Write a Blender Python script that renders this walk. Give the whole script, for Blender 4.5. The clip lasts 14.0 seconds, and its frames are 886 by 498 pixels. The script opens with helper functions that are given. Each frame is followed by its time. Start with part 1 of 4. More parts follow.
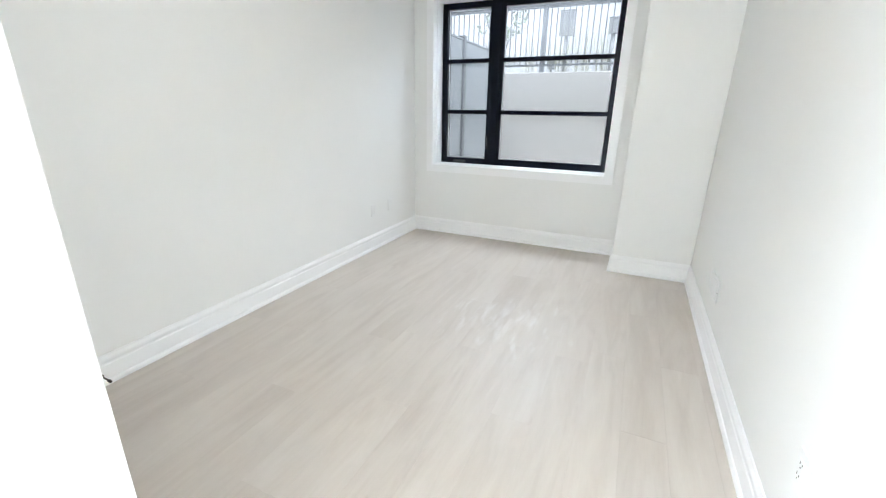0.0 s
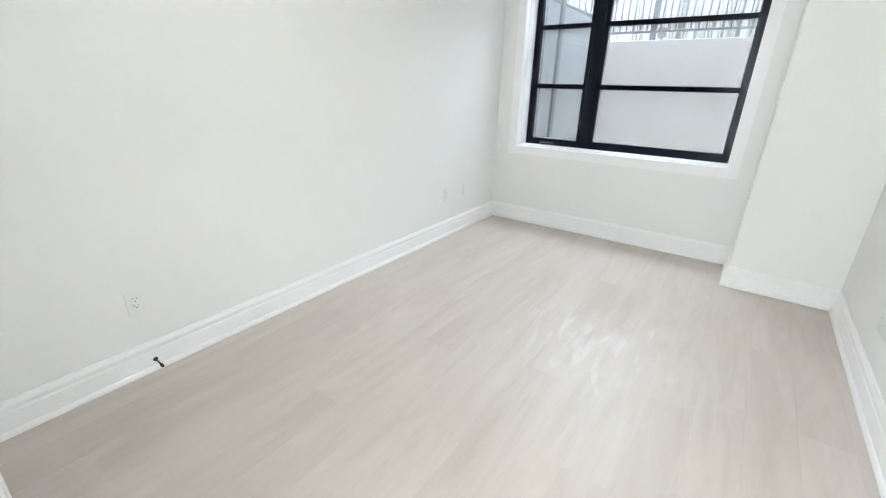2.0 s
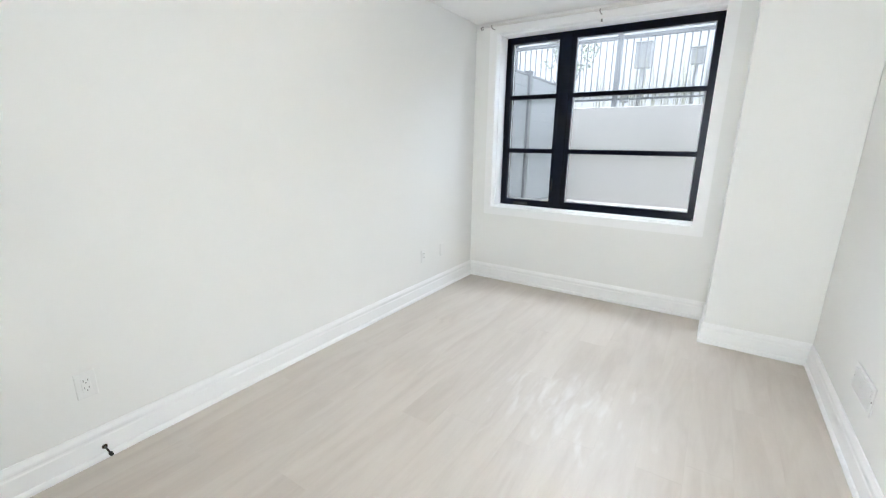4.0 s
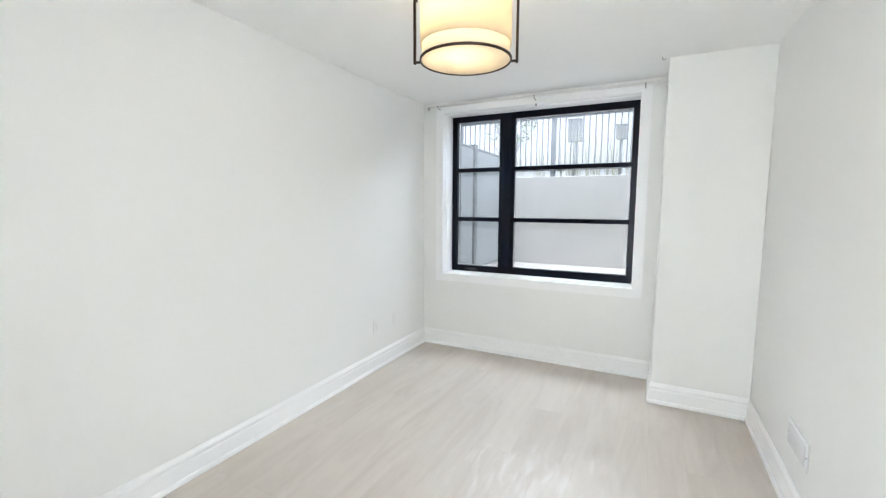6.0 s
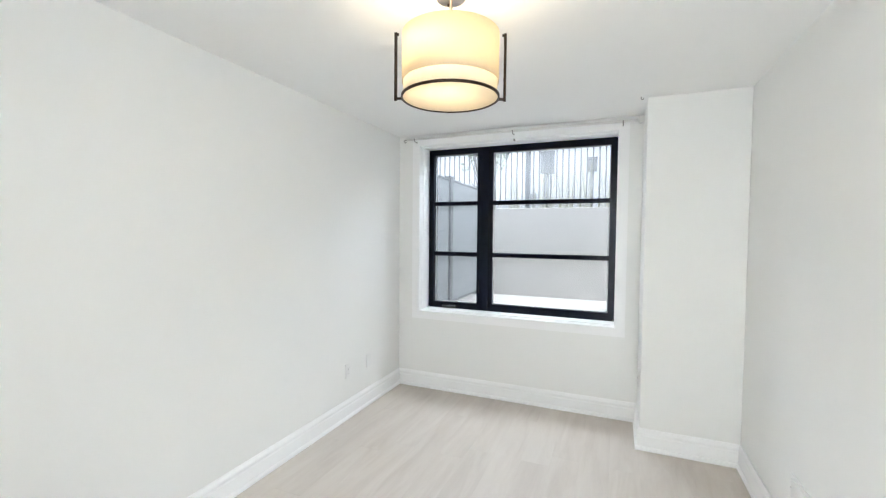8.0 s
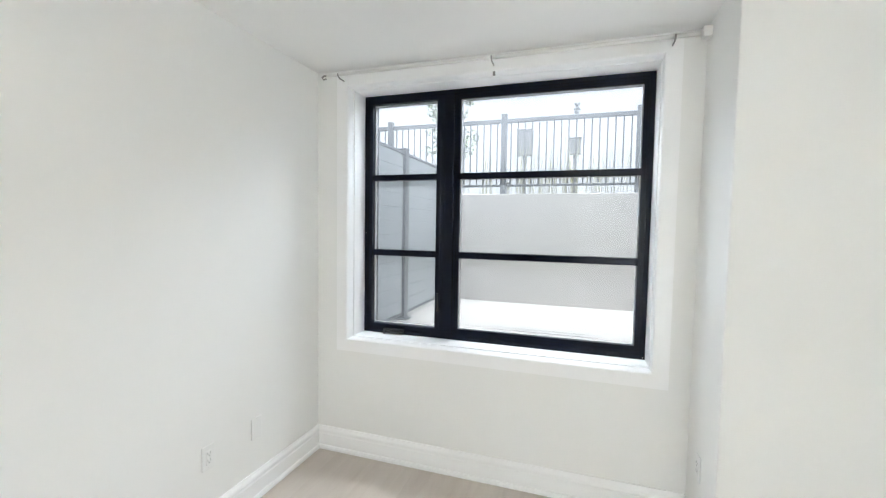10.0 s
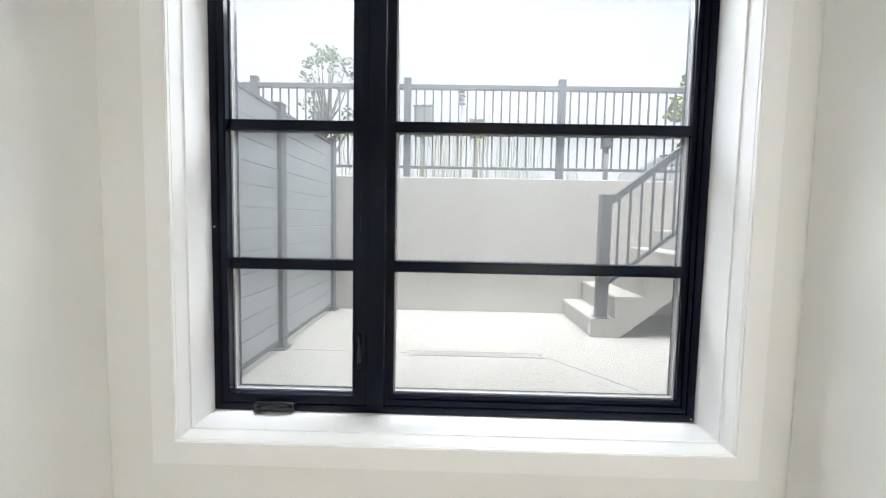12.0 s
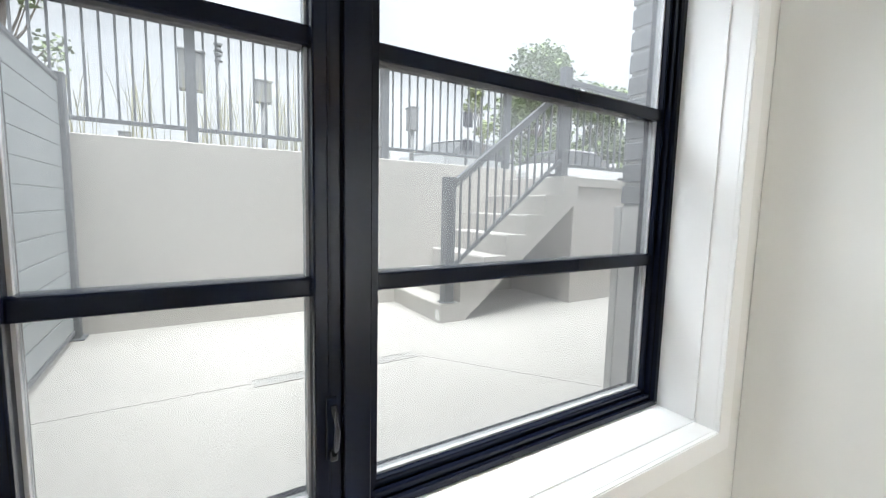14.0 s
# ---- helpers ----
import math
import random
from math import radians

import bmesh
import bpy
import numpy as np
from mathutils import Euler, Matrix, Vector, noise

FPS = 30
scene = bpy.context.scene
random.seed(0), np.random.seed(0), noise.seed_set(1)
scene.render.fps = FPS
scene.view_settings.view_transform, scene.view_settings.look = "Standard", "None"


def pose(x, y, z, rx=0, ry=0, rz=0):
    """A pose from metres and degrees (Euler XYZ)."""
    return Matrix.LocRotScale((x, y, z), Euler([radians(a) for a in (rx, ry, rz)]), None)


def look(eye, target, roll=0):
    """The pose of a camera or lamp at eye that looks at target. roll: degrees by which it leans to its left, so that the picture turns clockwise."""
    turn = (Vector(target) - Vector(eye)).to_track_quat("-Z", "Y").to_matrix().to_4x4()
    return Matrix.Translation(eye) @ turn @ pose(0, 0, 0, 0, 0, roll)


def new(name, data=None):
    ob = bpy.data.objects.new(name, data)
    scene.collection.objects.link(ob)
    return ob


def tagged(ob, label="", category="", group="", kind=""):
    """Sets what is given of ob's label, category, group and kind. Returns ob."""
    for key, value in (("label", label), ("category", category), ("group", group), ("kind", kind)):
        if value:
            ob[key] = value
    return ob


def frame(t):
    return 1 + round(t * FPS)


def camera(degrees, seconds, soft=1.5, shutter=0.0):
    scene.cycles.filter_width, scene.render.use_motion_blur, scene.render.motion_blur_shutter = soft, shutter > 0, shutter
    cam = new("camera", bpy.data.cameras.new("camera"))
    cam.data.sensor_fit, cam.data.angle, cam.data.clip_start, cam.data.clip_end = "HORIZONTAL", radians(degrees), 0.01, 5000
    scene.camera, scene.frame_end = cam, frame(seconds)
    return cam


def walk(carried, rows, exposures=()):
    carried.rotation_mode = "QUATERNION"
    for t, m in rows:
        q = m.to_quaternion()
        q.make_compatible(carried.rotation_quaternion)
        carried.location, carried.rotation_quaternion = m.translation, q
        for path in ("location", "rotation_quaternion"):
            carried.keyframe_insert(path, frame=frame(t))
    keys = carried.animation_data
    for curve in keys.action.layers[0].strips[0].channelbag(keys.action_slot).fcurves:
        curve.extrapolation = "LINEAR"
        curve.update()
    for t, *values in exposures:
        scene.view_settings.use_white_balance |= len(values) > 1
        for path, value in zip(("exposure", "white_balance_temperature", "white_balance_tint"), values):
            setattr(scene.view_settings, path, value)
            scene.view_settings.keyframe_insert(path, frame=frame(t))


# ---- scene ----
# camera and walk
cam = camera(93.6, 14.0, soft=1.2)
PATH = [
    (0, (2.226, -4.16, 1.306), (1.448, -2.429, 0.675), 0.9),
    (0.5, (2.143, -4.023, 1.305), (1.277, -2.354, 0.625), 1.3),
    (1, (2.141, -3.881, 1.303), (1.155, -2.293, 0.591), 1.4),
    (1.5, (2.125, -3.823, 1.3), (1.079, -2.288, 0.559), 1.4),
    (2, (2.079, -3.821, 1.31), (1.004, -2.308, 0.567), 1.2),
    (2.5, (2.066, -3.808, 1.318), (0.979, -2.284, 0.616), 0.9),
    (3, (2.087, -3.773, 1.327), (0.992, -2.226, 0.686), 0.7),
    (5.5, (2.098, -3.771, 1.416), (1.17, -2.019, 1.15), 0.3),
    (6, (2.104, -3.776, 1.427), (1.216, -1.995, 1.223), 0.3),
    (6.5, (2.114, -3.770, 1.442), (1.258, -1.971, 1.303), 0.4),
    (7, (2.055, -3.768, 1.483), (1.248, -1.941, 1.379), 0.4),
    (7.5, (2.023, -3.758, 1.507), (1.242, -1.919, 1.432), 0.5),
    (10, (1.626, -2.318, 1.48), (0.997, -0.422, 1.371), 0.9),
    (10.5, (1.482, -2.002, 1.469), (0.966, -0.073, 1.367), 1.1),
    (11, (1.364, -1.745, 1.466), (0.975, 0.214, 1.359), 1.2),
    (11.5, (1.258, -1.47, 1.473), (1.028, 0.514, 1.355), 1.2),
    (12, (1.09, -1.282, 1.471), (1.053, 0.712, 1.33), 1.1),
    (12.5, (0.915, -1.129, 1.477), (1.079, 0.858, 1.312), 1.0),
    (13, (0.763, -0.914, 1.469), (1.175, 1.034, 1.28), 1.0),
    (13.5, (0.654, -0.76, 1.468), (1.368, 1.098, 1.266), 1.1),
    (14, (0.525, -0.646, 1.471), (1.565, 1.05, 1.265), 1.3),
]
EXPOSURE = [(0.0, 4.4, 5770, 9), (3.0, 4.46, 5770, 9), (7.5, 4.38, 5800, 9), (10.5, 4.4, 6000, 9), (12.5, 4.28, 6250, 10), (14.0, 4.36, 6200, 9)]
walk(cam, [(t, look(eye, target, roll)) for t, eye, target, roll in PATH], exposures=EXPOSURE)

# world, sun and lamps
scene.cycles.diffuse_bounces, scene.cycles.max_bounces = 9, 14
world = bpy.data.worlds.new("overcast_sky")
scene.world = world
world.use_nodes = True
wn, wl = world.node_tree.nodes, world.node_tree.links
sky = wn.new("ShaderNodeTexSky")
sky.sky_type = "NISHITA"
sky.sun_disc = False
sky.sun_elevation = radians(79)
sky.sun_rotation = radians(165)
sky.air_density, sky.dust_density, sky.ozone_density = 1.0, 4.0, 1.0
calm = wn.new("ShaderNodeHueSaturation")
calm.inputs["Saturation"].default_value, calm.inputs["Value"].default_value = 0.06, 0.7
wl.new(sky.outputs["Color"], calm.inputs["Color"])
# soft cloud cover
wco = wn.new("ShaderNodeTexCoord")
cloud = wn.new("ShaderNodeTexNoise")
cloud.inputs["Scale"].default_value = 3.2
cloud.inputs["Detail"].default_value = 6
wl.new(wco.outputs["Generated"], cloud.inputs["Vector"])
cramp = wn.new("ShaderNodeValToRGB")
cramp.color_ramp.elements[0].position, cramp.color_ramp.elements[1].position = 0.35, 0.65
cramp.color_ramp.elements[0].color = (0.82, 0.83, 0.85, 1)
cramp.color_ramp.elements[1].color = (1.0, 1.0, 1.0, 1)
wl.new(cloud.outputs["Fac"], cramp.inputs["Fac"])
cmix = wn.new("ShaderNodeMixRGB")
cmix.blend_type = "MULTIPLY"
cmix.inputs["Fac"].default_value = 1.0
# an even cloud layer evens out the clear sky's brightness
layer = wn.new("ShaderNodeMixRGB")
layer.inputs["Fac"].default_value = 0.7
layer.inputs["Color2"].default_value = (1.9, 1.915, 1.93, 1)
wl.new(calm.outputs["Color"], layer.inputs["Color1"])
wl.new(layer.outputs["Color"], cmix.inputs["Color1"])
wl.new(cramp.outputs["Color"], cmix.inputs["Color2"])
wl.new(cmix.outputs["Color"], wn["Background"].inputs["Color"])
SKY = 0.055
wn["Background"].inputs["Strength"].default_value = SKY

sun = new("sun", bpy.data.lights.new("sun", "SUN"))
sun.data.energy, sun.data.angle, sun.data.color = 1.05, radians(60), (1.0, 0.97, 0.92)
sun.matrix_world = look((1.6, -1.2, 12), (1, 1, 0.5))

# unseen lamp added over the patio, standing in for sky light through the window
sky_fill = new("sky_fill", bpy.data.lights.new("sky_fill", "AREA"))
sky_fill.data.shape, sky_fill.data.size, sky_fill.data.size_y = "RECTANGLE", 1.9, 0.5
sky_fill.data.energy, sky_fill.data.color, sky_fill.data.spread = 2.2, (0.94, 0.975, 1.0), radians(110)
sky_fill.matrix_world = look((1.1, 0.78, 2.72), (1.1, -1.6, 0.6))

LAMP = Vector((1.372, -2.105, 0))
bulb_light = new("bulb_light", bpy.data.lights.new("bulb_light", "POINT"))
bulb_light.data.energy, bulb_light.data.color, bulb_light.data.shadow_soft_size = 0.24, (1.0, 0.78, 0.5), 0.03
bulb_light.location = (LAMP.x - 0.02, LAMP.y - 0.09, 2.21)


# fill lamp added in the unseen lobby behind the entry to brighten the room
hall_fill = new("hall_fill", bpy.data.lights.new("hall_fill", "AREA"))
hall_fill.data.shape, hall_fill.data.size, hall_fill.data.size_y = "RECTANGLE", 0.5, 0.5
hall_fill.data.energy, hall_fill.data.color = 9.3, (0.95, 0.98, 1.0)
hall_fill.matrix_world = Matrix.Translation((0.95, -4.85, 2.40))


# materials
def mat(name, color, rough=0.5, metal=0.0, vary=0.08, scale=3.0, fine=120.0, bump=0.05, stretch=(1, 1, 1), spec=0.5, rnd=0.0, rvar=0.07):
    """A painted, cast or rolled surface: base colour broken at two scales, with a fine relief."""
    m = bpy.data.materials.new(name)
    m.use_nodes = True
    n, l = m.node_tree.nodes, m.node_tree.links
    b = n["Principled BSDF"]
    b.inputs["Metallic"].default_value = metal
    b.inputs["Specular IOR Level"].default_value = spec
    co = n.new("ShaderNodeTexCoord")
    mp = n.new("ShaderNodeMapping")
    mp.inputs["Scale"].default_value = stretch
    geo = n.new("ShaderNodeNewGeometry")
    l.new(geo.outputs["Position"], mp.inputs["Vector"])
    big = n.new("ShaderNodeTexNoise")
    big.inputs["Scale"].default_value, big.inputs["Detail"].default_value = scale, 5
    l.new(mp.outputs["Vector"], big.inputs["Vector"])
    small = n.new("ShaderNodeTexNoise")
    small.inputs["Scale"].default_value, small.inputs["Detail"].default_value = fine, 3
    l.new(mp.outputs["Vector"], small.inputs["Vector"])
    ramp = n.new("ShaderNodeValToRGB")
    ramp.color_ramp.elements[0].position, ramp.color_ramp.elements[1].position = 0.3, 0.7
    ramp.color_ramp.elements[0].color = (*[c * (1 - vary) for c in color], 1)
    ramp.color_ramp.elements[1].color = (*[min(1, c * (1 + vary)) for c in color], 1)
    add = n.new("ShaderNodeMath")
    add.operation = "MULTIPLY_ADD"
    add.inputs[1].default_value, add.inputs[2].default_value = 0.35, 0.0
    l.new(small.outputs["Fac"], add.inputs[0])
    add2 = n.new("ShaderNodeMath")
    add2.operation = "MULTIPLY_ADD"
    add2.inputs[1].default_value = 0.65
    l.new(big.outputs["Fac"], add2.inputs[0])
    l.new(add.outputs[0], add2.inputs[2])
    src = add2.outputs[0]
    if rnd:
        info = n.new("ShaderNodeObjectInfo")
        shift = n.new("ShaderNodeMath")
        shift.operation = "MULTIPLY_ADD"
        shift.inputs[1].default_value = rnd
        l.new(info.outputs["Random"], shift.inputs[0])
        l.new(src, shift.inputs[2])
        src = shift.outputs[0]
    l.new(src, ramp.inputs["Fac"])
    l.new(ramp.outputs["Color"], b.inputs["Base Color"])
    rr = n.new("ShaderNodeMapRange")
    rr.inputs["To Min"].default_value, rr.inputs["To Max"].default_value = max(0.02, rough - rvar), min(1, rough + rvar)
    l.new(big.outputs["Fac"], rr.inputs["Value"])
    l.new(rr.outputs["Result"], b.inputs["Roughness"])
    if bump:
        bp = n.new("ShaderNodeBump")
        bp.inputs["Strength"].default_value, bp.inputs["Distance"].default_value = bump, 0.01
        l.new(small.outputs["Fac"], bp.inputs["Height"])
        l.new(bp.outputs["Normal"], b.inputs["Normal"])
    return m


WALL = mat("wall_paint", (0.835, 0.835, 0.818), 0.62, vary=0.012, scale=1.3, fine=320, bump=0.03)
CEIL = mat("ceiling_paint", (0.86, 0.86, 0.85), 0.8, vary=0.012, scale=1.5, fine=260, bump=0.04)
TRIM = mat("trim_paint", (0.9, 0.9, 0.9), 0.35, vary=0.012, scale=4, fine=90, bump=0.015)
PLASTIC = mat("white_plastic", (0.82, 0.82, 0.81), 0.3, vary=0.01, scale=10, bump=0.0)
SLOT = mat("outlet_slot", (0.05, 0.05, 0.05), 0.6, vary=0.1, bump=0.0)
BLACK = mat("window_black", (0.004, 0.006, 0.015), 0.17, vary=0.1, scale=6, fine=200, bump=0.0, spec=0.16, rvar=0.015)
GLOSSBLACK = mat("gloss_black", (0.008, 0.008, 0.01), 0.05, vary=0.1, scale=20, bump=0.0)
GASKET = mat("glazing_gasket", (0.4, 0.4, 0.405), 0.4, vary=0.06, scale=12, bump=0.0)
CHROME = mat("brushed_nickel", (0.62, 0.58, 0.52), 0.3, metal=1.0, vary=0.05, scale=30, bump=0.01)
BRONZE = mat("dark_bronze", (0.055, 0.038, 0.028), 0.42, metal=0.7, vary=0.15, scale=20, bump=0.02)
RODWHITE = mat("rod_white", (0.78, 0.77, 0.75), 0.35, vary=0.03, scale=8, bump=0.0)
CLIP = mat("bracket_grey", (0.33, 0.32, 0.31), 0.4, metal=0.5, vary=0.06, scale=15, bump=0.0)
RUBBER = mat("dark_rubber", (0.03, 0.03, 0.03), 0.7, vary=0.1, scale=20, bump=0.0)
CHIP = mat("plaster_chip", (0.85, 0.84, 0.82), 0.9, vary=0.05, scale=40, bump=0.1)
CONCRETE = mat("cast_concrete", (0.5, 0.477, 0.452), 0.85, vary=0.06, scale=1.1, fine=70, bump=0.02)
STEPCON = mat("step_concrete", (0.48, 0.463, 0.44), 0.85, vary=0.06, scale=1.6, fine=80, bump=0.03)
SLAB = mat("slab_concrete", (0.43, 0.412, 0.392), 0.8, vary=0.07, scale=0.9, fine=60, bump=0.03)
JOINT = mat("saw_cut", (0.35, 0.335, 0.318), 0.9, vary=0.1, scale=6, bump=0.0)
METAL = mat("grey_aluminium", (0.125, 0.136, 0.15), 0.45, metal=0.1, vary=0.08, scale=5, bump=0.02)
BOARD = mat("grey_board", (0.32, 0.345, 0.362), 0.5, vary=0.08, scale=2.5, fine=60, stretch=(1, 0.15, 6), bump=0.05, rnd=0.2)
BRICK = mat("grey_brick", (0.13, 0.135, 0.14), 0.85, vary=0.22, scale=14, fine=160, bump=0.35, rnd=0.35)
MORTAR = mat("mortar", (0.3, 0.3, 0.29), 0.9, vary=0.1, scale=20, fine=200, bump=0.3)
ASPHALT = mat("asphalt", (0.06, 0.06, 0.062), 0.9, vary=0.2, scale=0.6, fine=180, bump=0.3)
SOIL = mat("planting_bed", (0.11, 0.095, 0.07), 0.95, vary=0.3, scale=3, fine=50, bump=0.5)
GRASS = mat("dry_grass", (0.33, 0.32, 0.19), 0.8, vary=0.3, scale=2, bump=0.0)
LEAF = mat("green_leaf", (0.17, 0.23, 0.08), 0.6, vary=0.35, scale=1.5, bump=0.0)
LEAFFAR = mat("street_tree_leaf", (0.17, 0.24, 0.075), 0.6, vary=0.3, scale=0.8, bump=0.0)
LIME = mat("lime_leaf", (0.24, 0.3, 0.06), 0.55, vary=0.25, scale=5, bump=0.0)
DRYLEAF = mat("dry_leaf", (0.22, 0.17, 0.12), 0.8, vary=0.25, scale=30, bump=0.0)
BARK = mat("bark", (0.13, 0.1, 0.075), 0.9, vary=0.3, scale=8, fine=60, stretch=(1, 1, 0.2), bump=0.5)
BOXGREY = mat("utility_grey", (0.24, 0.25, 0.26), 0.5, vary=0.06, scale=4, bump=0.0)
CARGREY = mat("car_grey", (0.42, 0.43, 0.44), 0.3, metal=0.2, vary=0.05, scale=2, bump=0.0)
CARWHITE = mat("car_white", (0.75, 0.75, 0.75), 0.25, vary=0.03, scale=2, bump=0.0)
TYRE = mat("tyre", (0.02, 0.02, 0.02), 0.8, vary=0.1, scale=20, bump=0.1)
DARKGLASS = mat("car_glass", (0.08, 0.085, 0.09), 0.08, vary=0.05, scale=2, bump=0.0)
LIGHTGLASS = mat("lamp_lens", (0.7, 0.7, 0.7), 0.1, vary=0.05, scale=5, bump=0.0)
SIGNWHITE = mat("sign_white", (0.75, 0.75, 0.74), 0.5, vary=0.03, scale=5, bump=0.0)
DOORPAINT = mat("door_paint", (0.84, 0.84, 0.83), 0.4, vary=0.012, scale=3, fine=90, bump=0.02)


def wood(name):
    """Pale greige oak-look plank: long grain, soft cathedral figure, tone by plank, pale smears of scuffs and painted
    glare.
    """
    m = bpy.data.materials.new(name)
    m.use_nodes = True
    n, l = m.node_tree.nodes, m.node_tree.links
    b = n["Principled BSDF"]
    geo = n.new("ShaderNodeNewGeometry")
    info = n.new("ShaderNodeObjectInfo")
    off = n.new("ShaderNodeVectorMath")
    off.operation = "MULTIPLY_ADD"
    cmb = n.new("ShaderNodeCombineXYZ")
    for i in range(3):
        l.new(info.outputs["Random"], cmb.inputs[i])
    off.inputs[1].default_value = (31, 17, 0)
    l.new(cmb.outputs[0], off.inputs[0])
    l.new(geo.outputs["Position"], off.inputs[2])
    mp = n.new("ShaderNodeMapping")
    mp.inputs["Scale"].default_value = (1.0, 0.14, 1.0)
    l.new(off.outputs[0], mp.inputs["Vector"])
    grain = n.new("ShaderNodeTexNoise")
    grain.inputs["Scale"].default_value, grain.inputs["Detail"].default_value, grain.inputs["Roughness"].default_value = 75, 6, 0.65
    l.new(mp.outputs["Vector"], grain.inputs["Vector"])
    fig = n.new("ShaderNodeTexNoise")
    fig.inputs["Scale"].default_value, fig.inputs["Detail"].default_value, fig.inputs["Distortion"].default_value = 9, 3, 1.2
    l.new(mp.outputs["Vector"], fig.inputs["Vector"])
    cloudy = n.new("ShaderNodeTexNoise")
    cloudy.inputs["Scale"].default_value, cloudy.inputs["Detail"].default_value = 1.6, 2
    l.new(off.outputs[0], cloudy.inputs["Vector"])
    s1 = n.new("ShaderNodeMath")
    s1.operation = "MULTIPLY_ADD"
    s1.inputs[1].default_value = 0.2
    l.new(grain.outputs["Fac"], s1.inputs[0])
    s2 = n.new("ShaderNodeMath")
    s2.operation = "MULTIPLY"
    s2.inputs[1].default_value = 0.6
    l.new(fig.outputs["Fac"], s2.inputs[0])
    l.new(s2.outputs[0], s1.inputs[2])
    s3 = n.new("ShaderNodeMath")
    s3.operation = "MULTIPLY_ADD"
    s3.inputs[1].default_value = 0.1
    l.new(info.outputs["Random"], s3.inputs[0])
    l.new(s1.outputs[0], s3.inputs[2])
    ramp = n.new("ShaderNodeValToRGB")
    e = ramp.color_ramp.elements
    e[0].position, e[0].color = 0.2, (0.50, 0.44, 0.385, 1)
    e[1].position, e[1].color = 0.8, (0.655, 0.606, 0.546, 1)
    mid = e.new(0.47)
    mid.color = (0.583, 0.527, 0.468, 1)
    l.new(s3.outputs[0], ramp.inputs["Fac"])
    # plaster scuffs and the window's glare, painted pale near the room's middle
    dn = n.new("ShaderNodeTexNoise")
    dn.inputs["Scale"].default_value, dn.inputs["Detail"].default_value, dn.inputs["Distortion"].default_value = 13, 8, 0.4
    dm = n.new("ShaderNodeMapping")
    dm.inputs["Scale"].default_value = (1.5, 0.35, 1)
    l.new(geo.outputs["Position"], dm.inputs["Vector"])
    l.new(dm.outputs["Vector"], dn.inputs["Vector"])
    dist = n.new("ShaderNodeVectorMath")
    dist.operation = "DISTANCE"
    dist.inputs[1].default_value = (1.58, -1.75, 0)
    l.new(geo.outputs["Position"], dist.inputs[0])
    fade = n.new("ShaderNodeMapRange")
    fade.inputs["From Min"].default_value, fade.inputs["From Max"].default_value = 0.7, 0.1
    fade.inputs["To Min"].default_value, fade.inputs["To Max"].default_value = -0.25, 0.06
    l.new(dist.outputs["Value"], fade.inputs["Value"])
    da = n.new("ShaderNodeMath")
    da.operation = "ADD"
    l.new(dn.outputs["Fac"], da.inputs[0])
    l.new(fade.outputs["Result"], da.inputs[1])
    dr = n.new("ShaderNodeMapRange")
    dr.inputs["From Min"].default_value, dr.inputs["From Max"].default_value = 0.48, 0.72
    dr.inputs["To Max"].default_value = 0.36
    l.new(da.outputs[0], dr.inputs["Value"])
    mx = n.new("ShaderNodeMixRGB")
    mx.inputs["Color2"].default_value = (0.82, 0.81, 0.79, 1)
    l.new(dr.outputs["Result"], mx.inputs["Fac"])
    l.new(ramp.outputs["Color"], mx.inputs["Color1"])
    l.new(mx.outputs["Color"], b.inputs["Base Color"])
    rr = n.new("ShaderNodeMapRange")
    rr.inputs["To Min"].default_value, rr.inputs["To Max"].default_value = 0.32, 0.47
    l.new(cloudy.outputs["Fac"], rr.inputs["Value"])
    l.new(rr.outputs["Result"], b.inputs["Roughness"])
    bp = n.new("ShaderNodeBump")
    bp.inputs["Strength"].default_value, bp.inputs["Distance"].default_value = 0.16, 0.004
    l.new(grain.outputs["Fac"], bp.inputs["Height"])
    l.new(bp.outputs["Normal"], b.inputs["Normal"])
    return m


OAK = wood("oak_plank")


